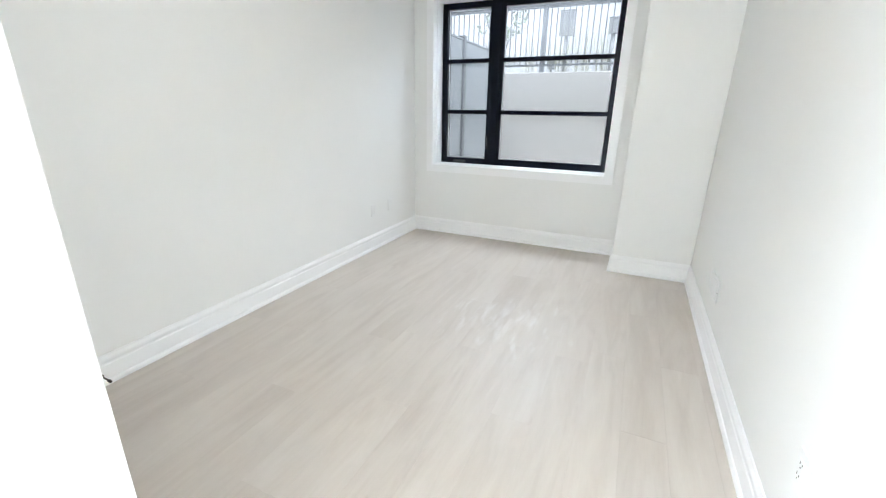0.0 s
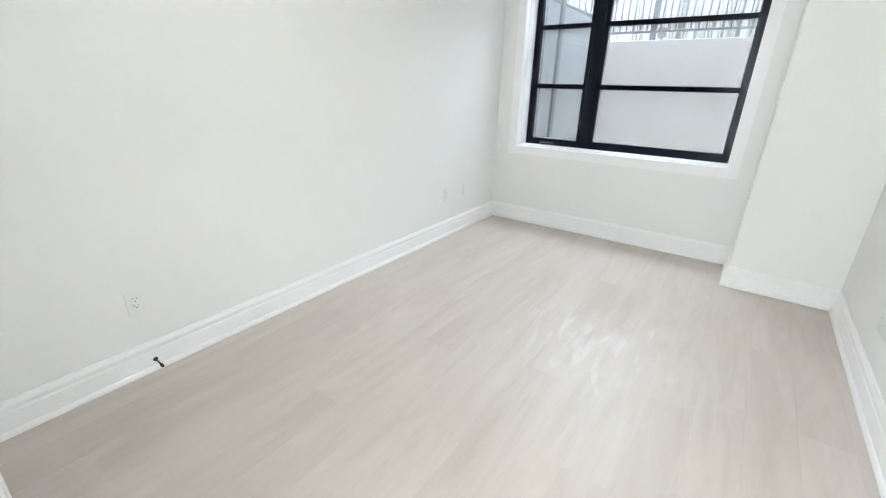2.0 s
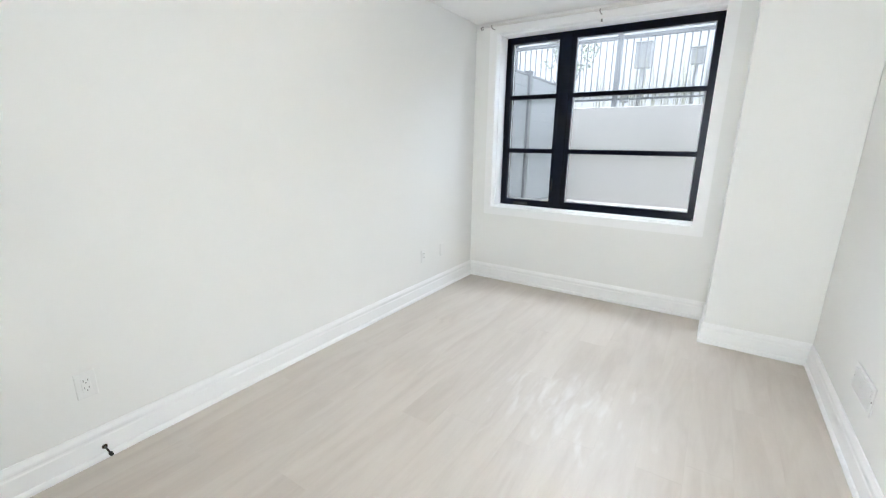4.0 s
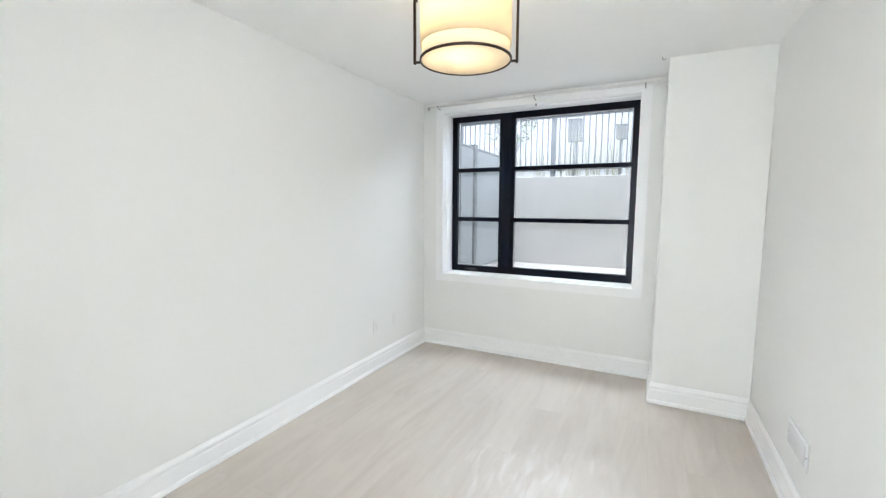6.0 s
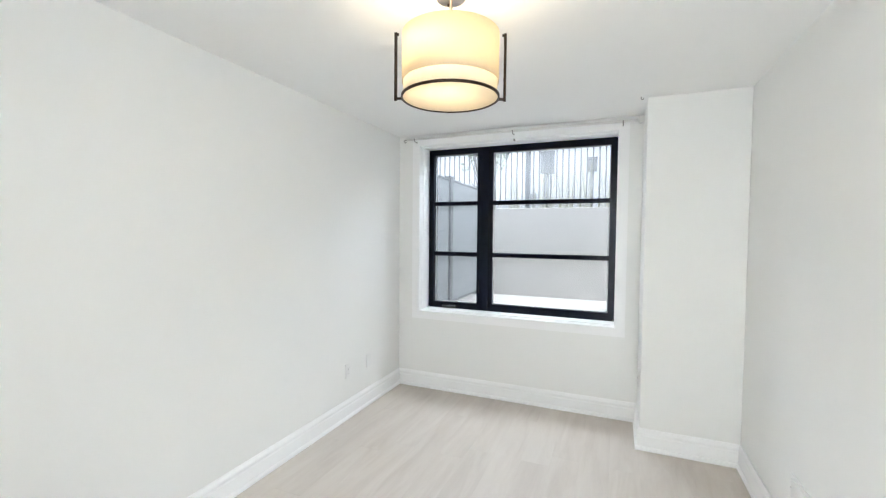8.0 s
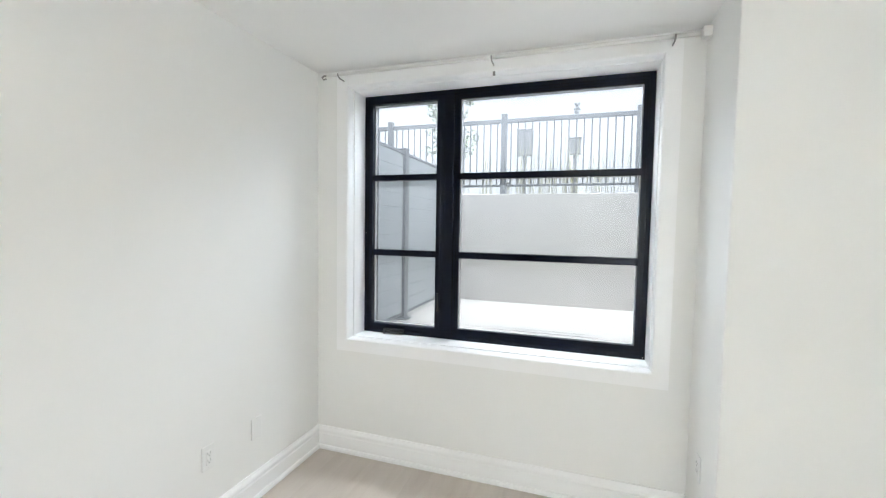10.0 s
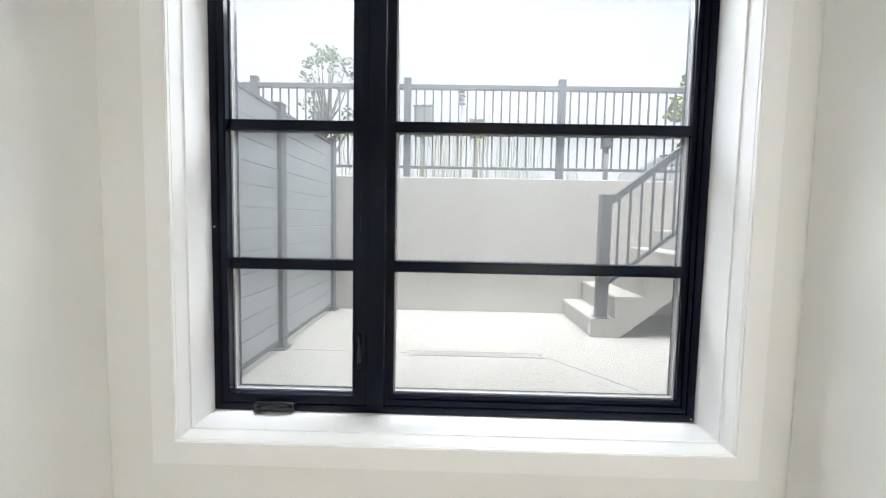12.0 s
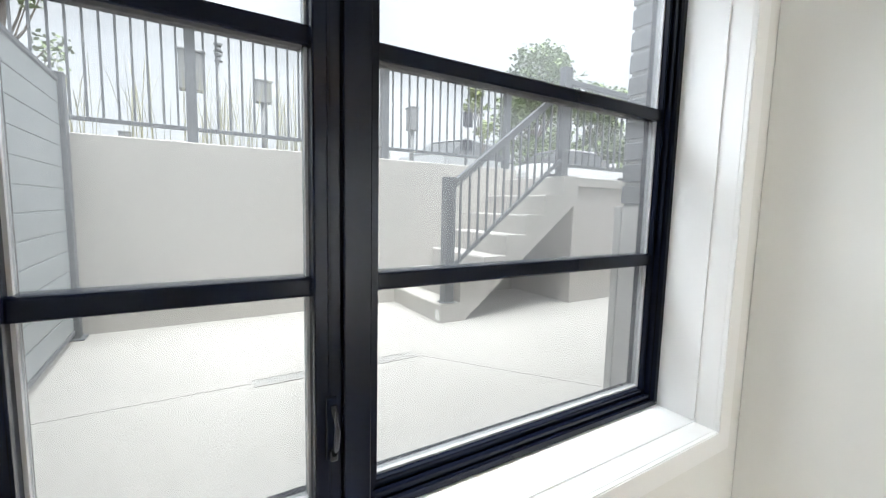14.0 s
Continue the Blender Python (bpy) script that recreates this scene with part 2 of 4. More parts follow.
def glass_mat(name, haze=0.05):
    """Glazing with a Fresnel gloss, a dimming tint and a painted veil of glare."""
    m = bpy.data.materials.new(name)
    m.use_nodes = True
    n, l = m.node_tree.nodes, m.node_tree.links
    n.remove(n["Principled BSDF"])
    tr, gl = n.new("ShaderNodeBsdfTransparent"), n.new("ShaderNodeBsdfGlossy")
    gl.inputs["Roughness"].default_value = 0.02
    # tint added to hold down the bright outside view
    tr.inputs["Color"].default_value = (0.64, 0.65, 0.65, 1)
    fr = n.new("ShaderNodeLayerWeight")
    fr.inputs["Blend"].default_value = 0.5
    pw = n.new("ShaderNodeMath")
    pw.operation = "POWER"
    pw.inputs[1].default_value = 4.0
    l.new(fr.outputs["Facing"], pw.inputs[0])
    sc = n.new("ShaderNodeMath")
    sc.operation = "MULTIPLY_ADD"
    sc.inputs[1].default_value, sc.inputs[2].default_value = 0.5, 0.01
    l.new(pw.outputs[0], sc.inputs[0])
    m1 = n.new("ShaderNodeMixShader")
    l.new(sc.outputs[0], m1.inputs["Fac"])
    l.new(tr.outputs[0], m1.inputs[1])
    l.new(gl.outputs[0], m1.inputs[2])
    # translucent film paints a veil of glare over the outside
    film = n.new("ShaderNodeBsdfTranslucent")
    film.inputs["Color"].default_value = (0.85, 0.86, 0.88, 1)
    geo = n.new("ShaderNodeNewGeometry")
    nz = n.new("ShaderNodeTexNoise")
    nz.inputs["Scale"].default_value, nz.inputs["Detail"].default_value = 4, 6
    l.new(geo.outputs["Position"], nz.inputs["Vector"])
    rg = n.new("ShaderNodeMapRange")
    rg.inputs["To Min"].default_value, rg.inputs["To Max"].default_value = haze * 0.7, haze * 1.3
    l.new(nz.outputs["Fac"], rg.inputs["Value"])
    m2 = n.new("ShaderNodeMixShader")
    l.new(rg.outputs["Result"], m2.inputs["Fac"])
    l.new(m1.outputs[0], m2.inputs[1])
    l.new(film.outputs[0], m2.inputs[2])
    l.new(m2.outputs[0], n["Material Output"].inputs["Surface"])
    return m


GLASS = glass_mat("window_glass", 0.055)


def lit_mat(name, color, glow, strength):
    """A translucent lamp surface that passes on the light of the bulb inside."""
    m = bpy.data.materials.new(name)
    m.use_nodes = True
    n, l = m.node_tree.nodes, m.node_tree.links
    n.remove(n["Principled BSDF"])
    d, t, e = n.new("ShaderNodeBsdfDiffuse"), n.new("ShaderNodeBsdfTranslucent"), n.new("ShaderNodeEmission")
    geo = n.new("ShaderNodeNewGeometry")
    mp = n.new("ShaderNodeMapping")
    mp.inputs["Scale"].default_value = (1, 1, 0.3)
    weave = n.new("ShaderNodeTexNoise")
    weave.inputs["Scale"].default_value = 300
    l.new(geo.outputs["Position"], mp.inputs["Vector"])
    l.new(mp.outputs["Vector"], weave.inputs["Vector"])
    rp = n.new("ShaderNodeValToRGB")
    rp.color_ramp.elements[0].color = (*[c * 0.92 for c in color], 1)
    rp.color_ramp.elements[1].color = (*color, 1)
    l.new(weave.outputs["Fac"], rp.inputs["Fac"])
    l.new(rp.outputs["Color"], d.inputs["Color"])
    l.new(rp.outputs["Color"], t.inputs["Color"])
    e.inputs["Color"].default_value, e.inputs["Strength"].default_value = (*glow, 1), strength
    mx, ad = n.new("ShaderNodeMixShader"), n.new("ShaderNodeAddShader")
    mx.inputs["Fac"].default_value = 0.5
    l.new(d.outputs[0], mx.inputs[1])
    l.new(t.outputs[0], mx.inputs[2])
    l.new(mx.outputs[0], ad.inputs[0])
    l.new(e.outputs[0], ad.inputs[1])
    l.new(ad.outputs[0], n["Material Output"].inputs["Surface"])
    return m


GLOW = 0.03
SHADE = lit_mat("shade_fabric", (0.72, 0.65, 0.51), (1.0, 0.70, 0.36), 0.20 * GLOW)
DIFFUSER = lit_mat("diffuser_acrylic", (0.80, 0.75, 0.65), (1.0, 0.76, 0.46), 0.25 * GLOW)
BULB = lit_mat("bulb_glass", (0.9, 0.88, 0.8), (1.0, 0.85, 0.6), 1.2)


# mesh helpers
def box(bm, x0, x1, y0, y1, z0, z1, bevel=0.0, seg=1):
    made = bmesh.ops.create_cube(bm, size=1)["verts"]
    for v in made:
        v.co = Vector(((x0 + x1) / 2 + v.co.x * (x1 - x0), (y0 + y1) / 2 + v.co.y * (y1 - y0), (z0 + z1) / 2 + v.co.z * (z1 - z0)))
    if bevel:
        edges = list({e for v in made for e in v.link_edges})
        bmesh.ops.bevel(bm, geom=edges, offset=bevel, segments=seg, affect="EDGES", profile=0.5)
    return bm


def rod(bm, p0, p1, r0, r1=None, seg=16, caps=True):
    p0, p1 = Vector(p0), Vector(p1)
    m = Matrix.Translation((p0 + p1) / 2) @ (p1 - p0).to_track_quat("Z", "Y").to_matrix().to_4x4()
    made = bmesh.ops.create_cone(bm, cap_ends=caps, segments=seg, radius1=r0, radius2=r0 if r1 is None else r1, depth=(p1 - p0).length, matrix=m)["verts"]
    for f in {f for v in made for f in v.link_faces}:
        f.smooth = len(f.verts) == 4
    return bm


def tube(bm, pts, r, seg=10):
    """A bent round bar through the points."""
    pts = [Vector(p) for p in pts]
    rings = []
    for i, p in enumerate(pts):
        d = (pts[min(i + 1, len(pts) - 1)] - pts[max(i - 1, 0)]).normalized()
        q = d.to_track_quat("Z", "Y")
        rings.append([bm.verts.new(p + q @ Vector((r * math.cos(a), r * math.sin(a), 0))) for a in (2 * math.pi * k / seg for k in range(seg))])
    for a, b in zip(rings, rings[1:]):
        for k in range(seg):
            bm.faces.new((a[k], a[(k + 1) % seg], b[(k + 1) % seg], b[k])).smooth = True
    bm.faces.new(rings[0][::-1])
    bm.faces.new(rings[-1])
    return bm


def beam(bm, p0, p1, w, h):
    """A square bar from p0 to p1, w across and h high."""
    p0, p1 = Vector(p0), Vector(p1)
    d = (p1 - p0).normalized()
    side = d.cross(Vector((0, 0, 1))).normalized() if abs(d.z) < 0.999 else Vector((1, 0, 0))
    up = side.cross(d)
    ring = lambda p: [bm.verts.new(p + side * (a * w / 2) + up * (b * h / 2)) for a, b in ((-1, -1), (1, -1), (1, 1), (-1, 1))]
    a, b = ring(p0), ring(p1)
    for k in range(4):
        bm.faces.new((a[k], a[(k + 1) % 4], b[(k + 1) % 4], b[k]))
    bm.faces.new(a[::-1])
    bm.faces.new(b)
    return bm


def prism(bm, poly, axis, a0, a1):
    """A polygon of two coordinates, drawn out along axis 'x', 'y' or 'z' from a0 to a1."""
    put = {"x": lambda u, v, a: (a, u, v), "y": lambda u, v, a: (u, a, v), "z": lambda u, v, a: (u, v, a)}[axis]
    lo, hi = ([bm.verts.new(put(u, v, a)) for u, v in poly] for a in (a0, a1))
    k = len(poly)
    for i in range(k):
        bm.faces.new((lo[i], lo[(i + 1) % k], hi[(i + 1) % k], hi[i]))
    bm.faces.new(lo[::-1])
    bm.faces.new(hi)
    bmesh.ops.recalc_face_normals(bm, faces=bm.faces)
    return bm


def spin(bm, profile, centre, seg=40):
    """A turned shape: profile of (radius, z) round the upright line through centre."""
    rings = [[bm.verts.new((centre[0] + r * math.cos(2 * math.pi * k / seg), centre[1] + r * math.sin(2 * math.pi * k / seg), z)) for k in range(seg)] for r, z in profile]
    for a, b in zip(rings, rings[1:]):
        for k in range(seg):
            bm.faces.new((a[k], a[(k + 1) % seg], b[(k + 1) % seg], b[k])).smooth = True
    return bm


B = bmesh.new
BASE = {}


def thing(name, at, label, category, group="", kind=""):
    ob = new(name)
    ob.empty_display_size = 0.1
    ob.location = at
    BASE[ob.name] = Vector(at)
    return tagged(ob, label, category, group, kind)


def mesh_of(name, bm, material):
    me = bpy.data.meshes.new(name)
    bm.to_mesh(me)
    bm.free()
    me.materials.append(material)
    return me


def part(name, bm, material, parent, label=""):
    at = BASE[parent.name]
    bmesh.ops.translate(bm, verts=bm.verts, vec=-at)
    ob = new(name, mesh_of(name, bm, material))
    ob.parent = parent
    BASE[ob.name] = at
    return tagged(ob, label) if label else ob


def solid(name, bm, material, label, category, kind="structure", group="", at=(0, 0, 0)):
    bmesh.ops.translate(bm, verts=bm.verts, vec=-Vector(at))
    ob = new(name, mesh_of(name, bm, material))
    ob.location = at
    BASE[ob.name] = Vector(at)
    return tagged(ob, label, category, group, kind)


def holed(bm, x0, x1, z0, z1, hx0, hx1, hz0, hz1, y0, y1):
    """An upright wall along x with one opening through it."""
    def ring(y, a, b, c, d):
        return [bm.verts.new(p) for p in ((a, y, c), (b, y, c), (b, y, d), (a, y, d))]
    o0, i0, o1, i1 = ring(y0, x0, x1, z0, z1), ring(y0, hx0, hx1, hz0, hz1), ring(y1, x0, x1, z0, z1), ring(y1, hx0, hx1, hz0, hz1)
    for k in range(4):
        j = (k + 1) % 4
        bm.faces.new((o0[k], o0[j], i0[j], i0[k]))
        bm.faces.new((o1[j], o1[k], i1[k], i1[j]))
        bm.faces.new((o0[j], o0[k], o1[k], o1[j]))
        bm.faces.new((i0[k], i0[j], i1[j], i1[k]))
    bmesh.ops.recalc_face_normals(bm, faces=bm.faces)
    return bm


# the room: plan
W, H = 2.762, 2.44              # width and height
JX, JY = 2.165, -0.455          # boxed column in the far corner
BACK, HALLX, HALLEND, THICK = -3.88, 1.536, -6.4, 0.4
OX0, OX1, OZ0, OZ1 = 0.232, 1.982, 0.757, 2.330   # window opening
GY = 0.47                       # patio level

solid("wall_north", holed(B(), -0.15, W + 0.15, -0.1, H + 0.2, OX0 - 0.012, OX1 + 0.012, OZ0 - 0.012, OZ1 + 0.012, 0.0, 0.27), WALL, "white painted wall round the window", "wall")
solid("wall_west", box(B(), -0.15, 0, HALLEND - 0.12, -0.001, -0.1, H + 0.2), WALL, "long plain white painted wall", "wall")
solid("wall_east", box(B(), W, W + 0.15, HALLEND - 0.12, -0.001, -0.1, H + 0.2), WALL, "white painted wall with a vent cover", "wall")
solid("wall_column", box(B(), JX, W - 0.001, JY, -0.001, -0.05, H + 0.05, 0.003), WALL, "white boxed-in column in the window corner", "wall")
solid("wall_south", box(B(), 0.001, HALLX, BACK - THICK, BACK, -0.1, H + 0.2, 0.003), WALL, "white wall end beside the entry", "wall")
# unseen lobby, widened so the added fill lamp misses the wall end
solid("wall_hall_end", box(B(), 0.001, W - 0.001, HALLEND - 0.12, HALLEND - 0.001, -0.1, H + 0.2), WALL, "unseen white painted wall closing the assumed lobby", "wall")
solid("ceiling", box(B(), -0.001, W + 0.001, HALLEND, 0.001, H, H + 0.15), CEIL, "flat white painted ceiling", "ceiling")
floor = solid("floor", box(B(), -0.1, W + 0.1, HALLEND - 0.1, 0.1, -0.15, -0.0085), MORTAR, "pale greige oak-look plank floor", "floor")

BB = [(0, 0), (0.026, 0), (0.026, 0.012), (0.021, 0.024), (0.0155, 0.027), (0.0155, 0.098), (0.0125, 0.104), (0.0125, 0.112), (0.0145, 0.118), (0.0145, 0.128), (0.009, 0.141), (0.006, 0.150), (0, 0.150)]


def baseboard(a, b, ka, kb):
    """A moulded skirting from a to b with the room on its left; k: 1 mitred into an inner corner, -1 round an outer one, 0 square."""
    a, b = Vector((*a, 0)), Vector((*b, 0))
    d = (b - a).normalized()
    nrm = Vector((-d.y, d.x, 0))
    bm = B()
    ends = [[bm.verts.new(p + nrm * u + d * (s * k * u) + Vector((0, 0, z))) for u, z in BB] for p, s, k in ((a, 1, ka), (b, -1, kb))]
    k = len(BB)
    for i in range(k - 1):
        bm.faces.new((ends[0][i], ends[1][i], ends[1][i + 1], ends[0][i + 1]))
    bm.faces.new(ends[0])
    bm.faces.new(ends[1][::-1])
    bmesh.ops.recalc_face_normals(bm, faces=bm.faces)
    return solid("baseboard", bm, TRIM, "white moulded baseboard with a shoe strip", "baseboard")


E_ = 0.0005
baseboard((E_, -E_), (E_, BACK + E_), 1, 1)
baseboard((JX - E_, -E_), (E_, -E_), 1, 1)
baseboard((JX - E_, JY - E_), (JX - E_, -E_), -1, 1)
baseboard((W - E_, JY - E_), (JX - E_, JY - E_), 1, -1)
baseboard((W - E_, HALLEND + E_), (W - E_, JY - E_), 1, 1)
baseboard((E_, BACK + E_), (HALLX + E_, BACK + E_), 1, -1)
baseboard((HALLX + E_, BACK + E_), (HALLX + E_, BACK - THICK - E_), -1, -1)
baseboard((HALLX + E_, BACK - THICK - E_), (E_, BACK - THICK - E_), -1, 1)
baseboard((E_, BACK - THICK - E_), (E_, HALLEND + E_), 1, 1)
baseboard((E_, HALLEND + E_), (W - E_, HALLEND + E_), 1, 1)

# window
win = thing("window_1", (OX0, 0.19, OZ0), "black casement window with a crank beside a fixed light, three panes each", "window", kind="structure")


def mitred(x0, x1, z0, z1, w, y0, y1, bevel=0.0, wb=None):
    """Four bars round a rectangle, w wide inwards, mitred at the corners."""
    out = [(x0, z0), (x1, z0), (x1, z1), (x0, z1)]
    inn = [(x0 + w, z0 + (wb or w)), (x1 - w, z0 + (wb or w)), (x1 - w, z1 - w), (x0 + w, z1 - w)]
    bars = []
    for k in range(4):
        j = (k + 1) % 4
        bm = prism(B(), [out[k], out[j], inn[j], inn[k]], "y", y0, y1)
        if bevel:
            bmesh.ops.bevel(bm, geom=[e for e in bm.edges if abs(e.verts[0].co.y - e.verts[1].co.y) < 1e-6 and e.verts[0].co.y < (y0 + y1) / 2 and e.calc_length() > 2.5 * w], offset=bevel, segments=2, affect="EDGES")
        bars.append(bm)
    return bars


# white lining of the opening, in two boards with a small step between
for k, bm in enumerate(mitred(OX0 - 0.012, OX1 + 0.012, OZ0 - 0.012, OZ1 + 0.012, 0.012, 0.058, 0.3)):
    part("jamb_liner", bm, TRIM, win, "white painted jamb board")
for k, bm in enumerate(mitred(OX0 - 0.0125, OX1 + 0.0125, OZ0 - 0.0125, OZ1 + 0.0125, 0.007, -0.004, 0.0578)):
    part("jamb_edge", bm, TRIM, win, "white painted jamb edge")
for bm in mitred(OX0 - 0.083, OX1 + 0.083, OZ0 - 0.083, OZ1 + 0.083, 0.076, -0.019, -0.0005, 0.003):
    part("casing", bm, TRIM, win, "white flat casing board")

FY = 0.19
for bm in mitred(OX0 + 0.001, OX1 - 0.001, OZ0 + 0.001, OZ1 - 0.001, 0.024, FY, 0.3, 0.003):
    part("window_frame", bm, BLACK, win)
# fixed light: inner step of the frame
FX0, FX1, SX0, SX1 = 0.858, OX1 - 0.0255, OX0 + 0.0255, 0.795
ZB, ZT = OZ0 + 0.0255, OZ1 - 0.0255
part("mullion", box(B(), SX1, FX0, FY - 0.006, 0.3, ZB - 0.006, ZT + 0.006, 0.004, 2), BLACK, win)
for bm in mitred(FX0 + 0.0005, FX1, ZB, ZT, 0.012, FY + 0.012, 0.29, 0.002, 0.018):
    part("fixed_frame", bm, BLACK, win)
for bm in mitred(FX0 + 0.012, FX1 - 0.012, ZB + 0.018, ZT - 0.012, 0.016, FY + 0.028, 0.285, 0.003, 0.019):
    part("glazing_bead", bm, BLACK, win)
for bm in mitred(SX0, SX1 - 0.0005, ZB, ZT, 0.026, FY + 0.008, 0.292, 0.004, 0.032):
    part("sash", bm, BLACK, win, "black opening sash")
part("sash_stile", box(B(), 0.738, SX1 - 0.026, FY + 0.01, 0.29, ZB + 0.0325, ZT - 0.0265, 0.004, 2), BLACK, win)
PANES = [(SX0 + 0.026, 0.738), (FX0 + 0.028, FX1 - 0.028)]
MZ = [(1.276, 1.318), (1.778, 1.818)]
for x0, x1 in PANES:
    zb, zt = (ZB + 0.032, ZT - 0.026) if x0 < 0.5 else (ZB + 0.037, ZT - 0.028)
    for bm in mitred(x0, x1, zb, zt, 0.006, 0.238, 0.262):
        part("spacer", bm, GASKET, win, "pale grey glazing spacer")
    for z0, z1 in MZ:
        part("muntin", box(B(), x0 - 0.004, x1 + 0.004, 0.222, 0.278, z0, z1, 0.006, 2), BLACK, win)
    edges = [zb] + [(a + b) / 2 for a, b in MZ] + [zt]
    for a, b in zip(edges, edges[1:]):
        pane = part("pane", box(B(), x0 + 0.001, x1 - 0.001, 0.247, 0.252, a + 0.0005, b - 0.0005), GLASS, win, "glass tinted to dim the outside, with a painted haze film")
        # no shadow, so daylight enters undimmed by the tint
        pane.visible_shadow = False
# crank and latch
crank = part("crank_cover", box(B(), 0.385, 0.535, FY - 0.02, FY + 0.004, OZ0 + 0.004, OZ0 + 0.04, 0.008, 2), GLOSSBLACK, win, "glossy black crank housing on the sill")
arm = B()
tube(arm, [(0.402, FY - 0.023, OZ0 + 0.014), (0.425, FY - 0.025, OZ0 + 0.026), (0.46, FY - 0.026, OZ0 + 0.034), (0.5, FY - 0.025, OZ0 + 0.03), (0.522, FY - 0.023, OZ0 + 0.022)], 0.006)
rod(arm, (0.402, FY - 0.036, OZ0 + 0.014), (0.402, FY - 0.018, OZ0 + 0.014), 0.009)
part("crank_handle", arm, GLOSSBLACK, crank, "glossy black folding handle")
latch = part("latch_plate", box(B(), 0.758, 0.782, FY - 0.004, FY + 0.012, 0.925, 1.065, 0.004, 2), BLACK, win)
grip = B()
box(grip, 0.761, 0.779, FY - 0.022, FY - 0.004, 0.93, 0.955, 0.005, 2)
tube(grip, [(0.77, FY - 0.016, 0.945), (0.772, FY - 0.026, 0.965), (0.773, FY - 0.03, 1.0), (0.771, FY - 0.027, 1.035), (0.768, FY - 0.02, 1.055)], 0.007)
part("latch_lever", grip, GLOSSBLACK, latch, "glossy black latch lever")

# curtain rod
rail = thing("curtain_rod", (1.1, -0.07, 2.385), "thin white curtain rod on grey brackets under the ceiling", "curtain rod")
RZ = 2.388
part("rod", rod(B(), (0.115, -0.075, RZ), (2.10, -0.075, RZ), 0.0085, seg=14), RODWHITE, rail)
part("inner_rod", rod(B(), (1.1, -0.075, RZ), (2.12, -0.075, RZ), 0.0105, seg=14), RODWHITE, rail)
for x in (0.2, 1.14, 2.015):
    bm = B()
    box(bm, x - 0.007, x + 0.007, -0.012, -0.0006, RZ - 0.072, RZ - 0.012, 0.0015)
    tube(bm, [(x, -0.01, RZ - 0.02), (x, -0.05, RZ - 0.02), (x, -0.075, RZ - 0.0185), (x, -0.088, RZ - 0.01), (x, -0.09, RZ + 0.004)], 0.004, 8)
    part("bracket", bm, CLIP, rail, "small grey metal bracket")
part("end_hook", tube(B(), [(0.115, -0.075, RZ), (0.1, -0.085, RZ - 0.002), (0.098, -0.1, RZ - 0.016), (0.108, -0.1, RZ - 0.03), (0.12, -0.09, RZ - 0.022)], 0.005), CLIP, rail, "curled grey end hook")
part("end_cap", box(B(), 2.125, 2.1645, -0.1, -0.052, RZ - 0.024, RZ + 0.024, 0.004, 2), RODWHITE, rail, "square white end cap against the column")

# ceiling lamp
lamp = thing("ceiling_light", (LAMP.x, LAMP.y, H), "lit cream drum ceiling light with dark bronze side bars", "ceiling light")
C = (LAMP.x, LAMP.y)
part("canopy", spin(B(), [(0.0, 2.4395), (0.056, 2.4395), (0.058, 2.435), (0.058, 2.42), (0.055, 2.415), (0.0, 2.415)], C), CHROME, lamp, "round brushed nickel canopy")
for a in (-0.9, 2.2):
    part("screw", rod(B(), (C[0] + 0.036 * math.cos(a), C[1] + 0.036 * math.sin(a), 2.409), (C[0] + 0.036 * math.cos(a), C[1] + 0.036 * math.sin(a), 2.4155), 0.006, seg=10), BRONZE, lamp)
part("stem", rod(B(), (*C, 2.265), (*C, 2.416), 0.006), CHROME, lamp)
R = 0.19
part("shade", spin(B(), [(R, 2.093), (R, 2.277), (R - 0.0025, 2.277), (R - 0.0025, 2.093), (R, 2.093)], C, 64), SHADE, lamp, "cream fabric drum shade")
part("diffuser_band", spin(B(), [(R - 0.006, 2.039), (R - 0.006, 2.110), (R - 0.009, 2.110), (R - 0.009, 2.039), (R - 0.006, 2.039)], C, 64), DIFFUSER, lamp, "white glowing inner band")
part("diffuser", spin(B(), [(0.0, 2.037), (R - 0.004, 2.037), (R - 0.004, 2.040), (0.0, 2.040)], C, 64), DIFFUSER, lamp, "pale acrylic bottom disc")
part("ring", spin(B(), [(R - 0.004, 2.033), (R + 0.003, 2.033), (R + 0.003, 2.042), (R - 0.004, 2.042), (R - 0.004, 2.033)], C, 64), BRONZE, lamp, "dark bronze bottom ring")
side = Vector((0.922, 0.386, 0))
for s in (-1, 1):
    bm = B()
    o = Vector((*C, 0)) + side * (s * 0.2145)
    i = Vector((*C, 0)) + side * (s * (R + 0.001))
    beam(bm, o + Vector((0, 0, 2.025)), o + Vector((0, 0, 2.287)), 0.009, 0.009)
    beam(bm, i + Vector((0, 0, 2.033)), o + Vector((0, 0, 2.033)), 0.009, 0.008)
    beam(bm, o - side * (s * 0.012) + Vector((0, 0, 2.280)), o + Vector((0, 0, 2.280)), 0.009, 0.008)
    part("side_bar", bm, BRONZE, lamp, "dark bronze side bar")
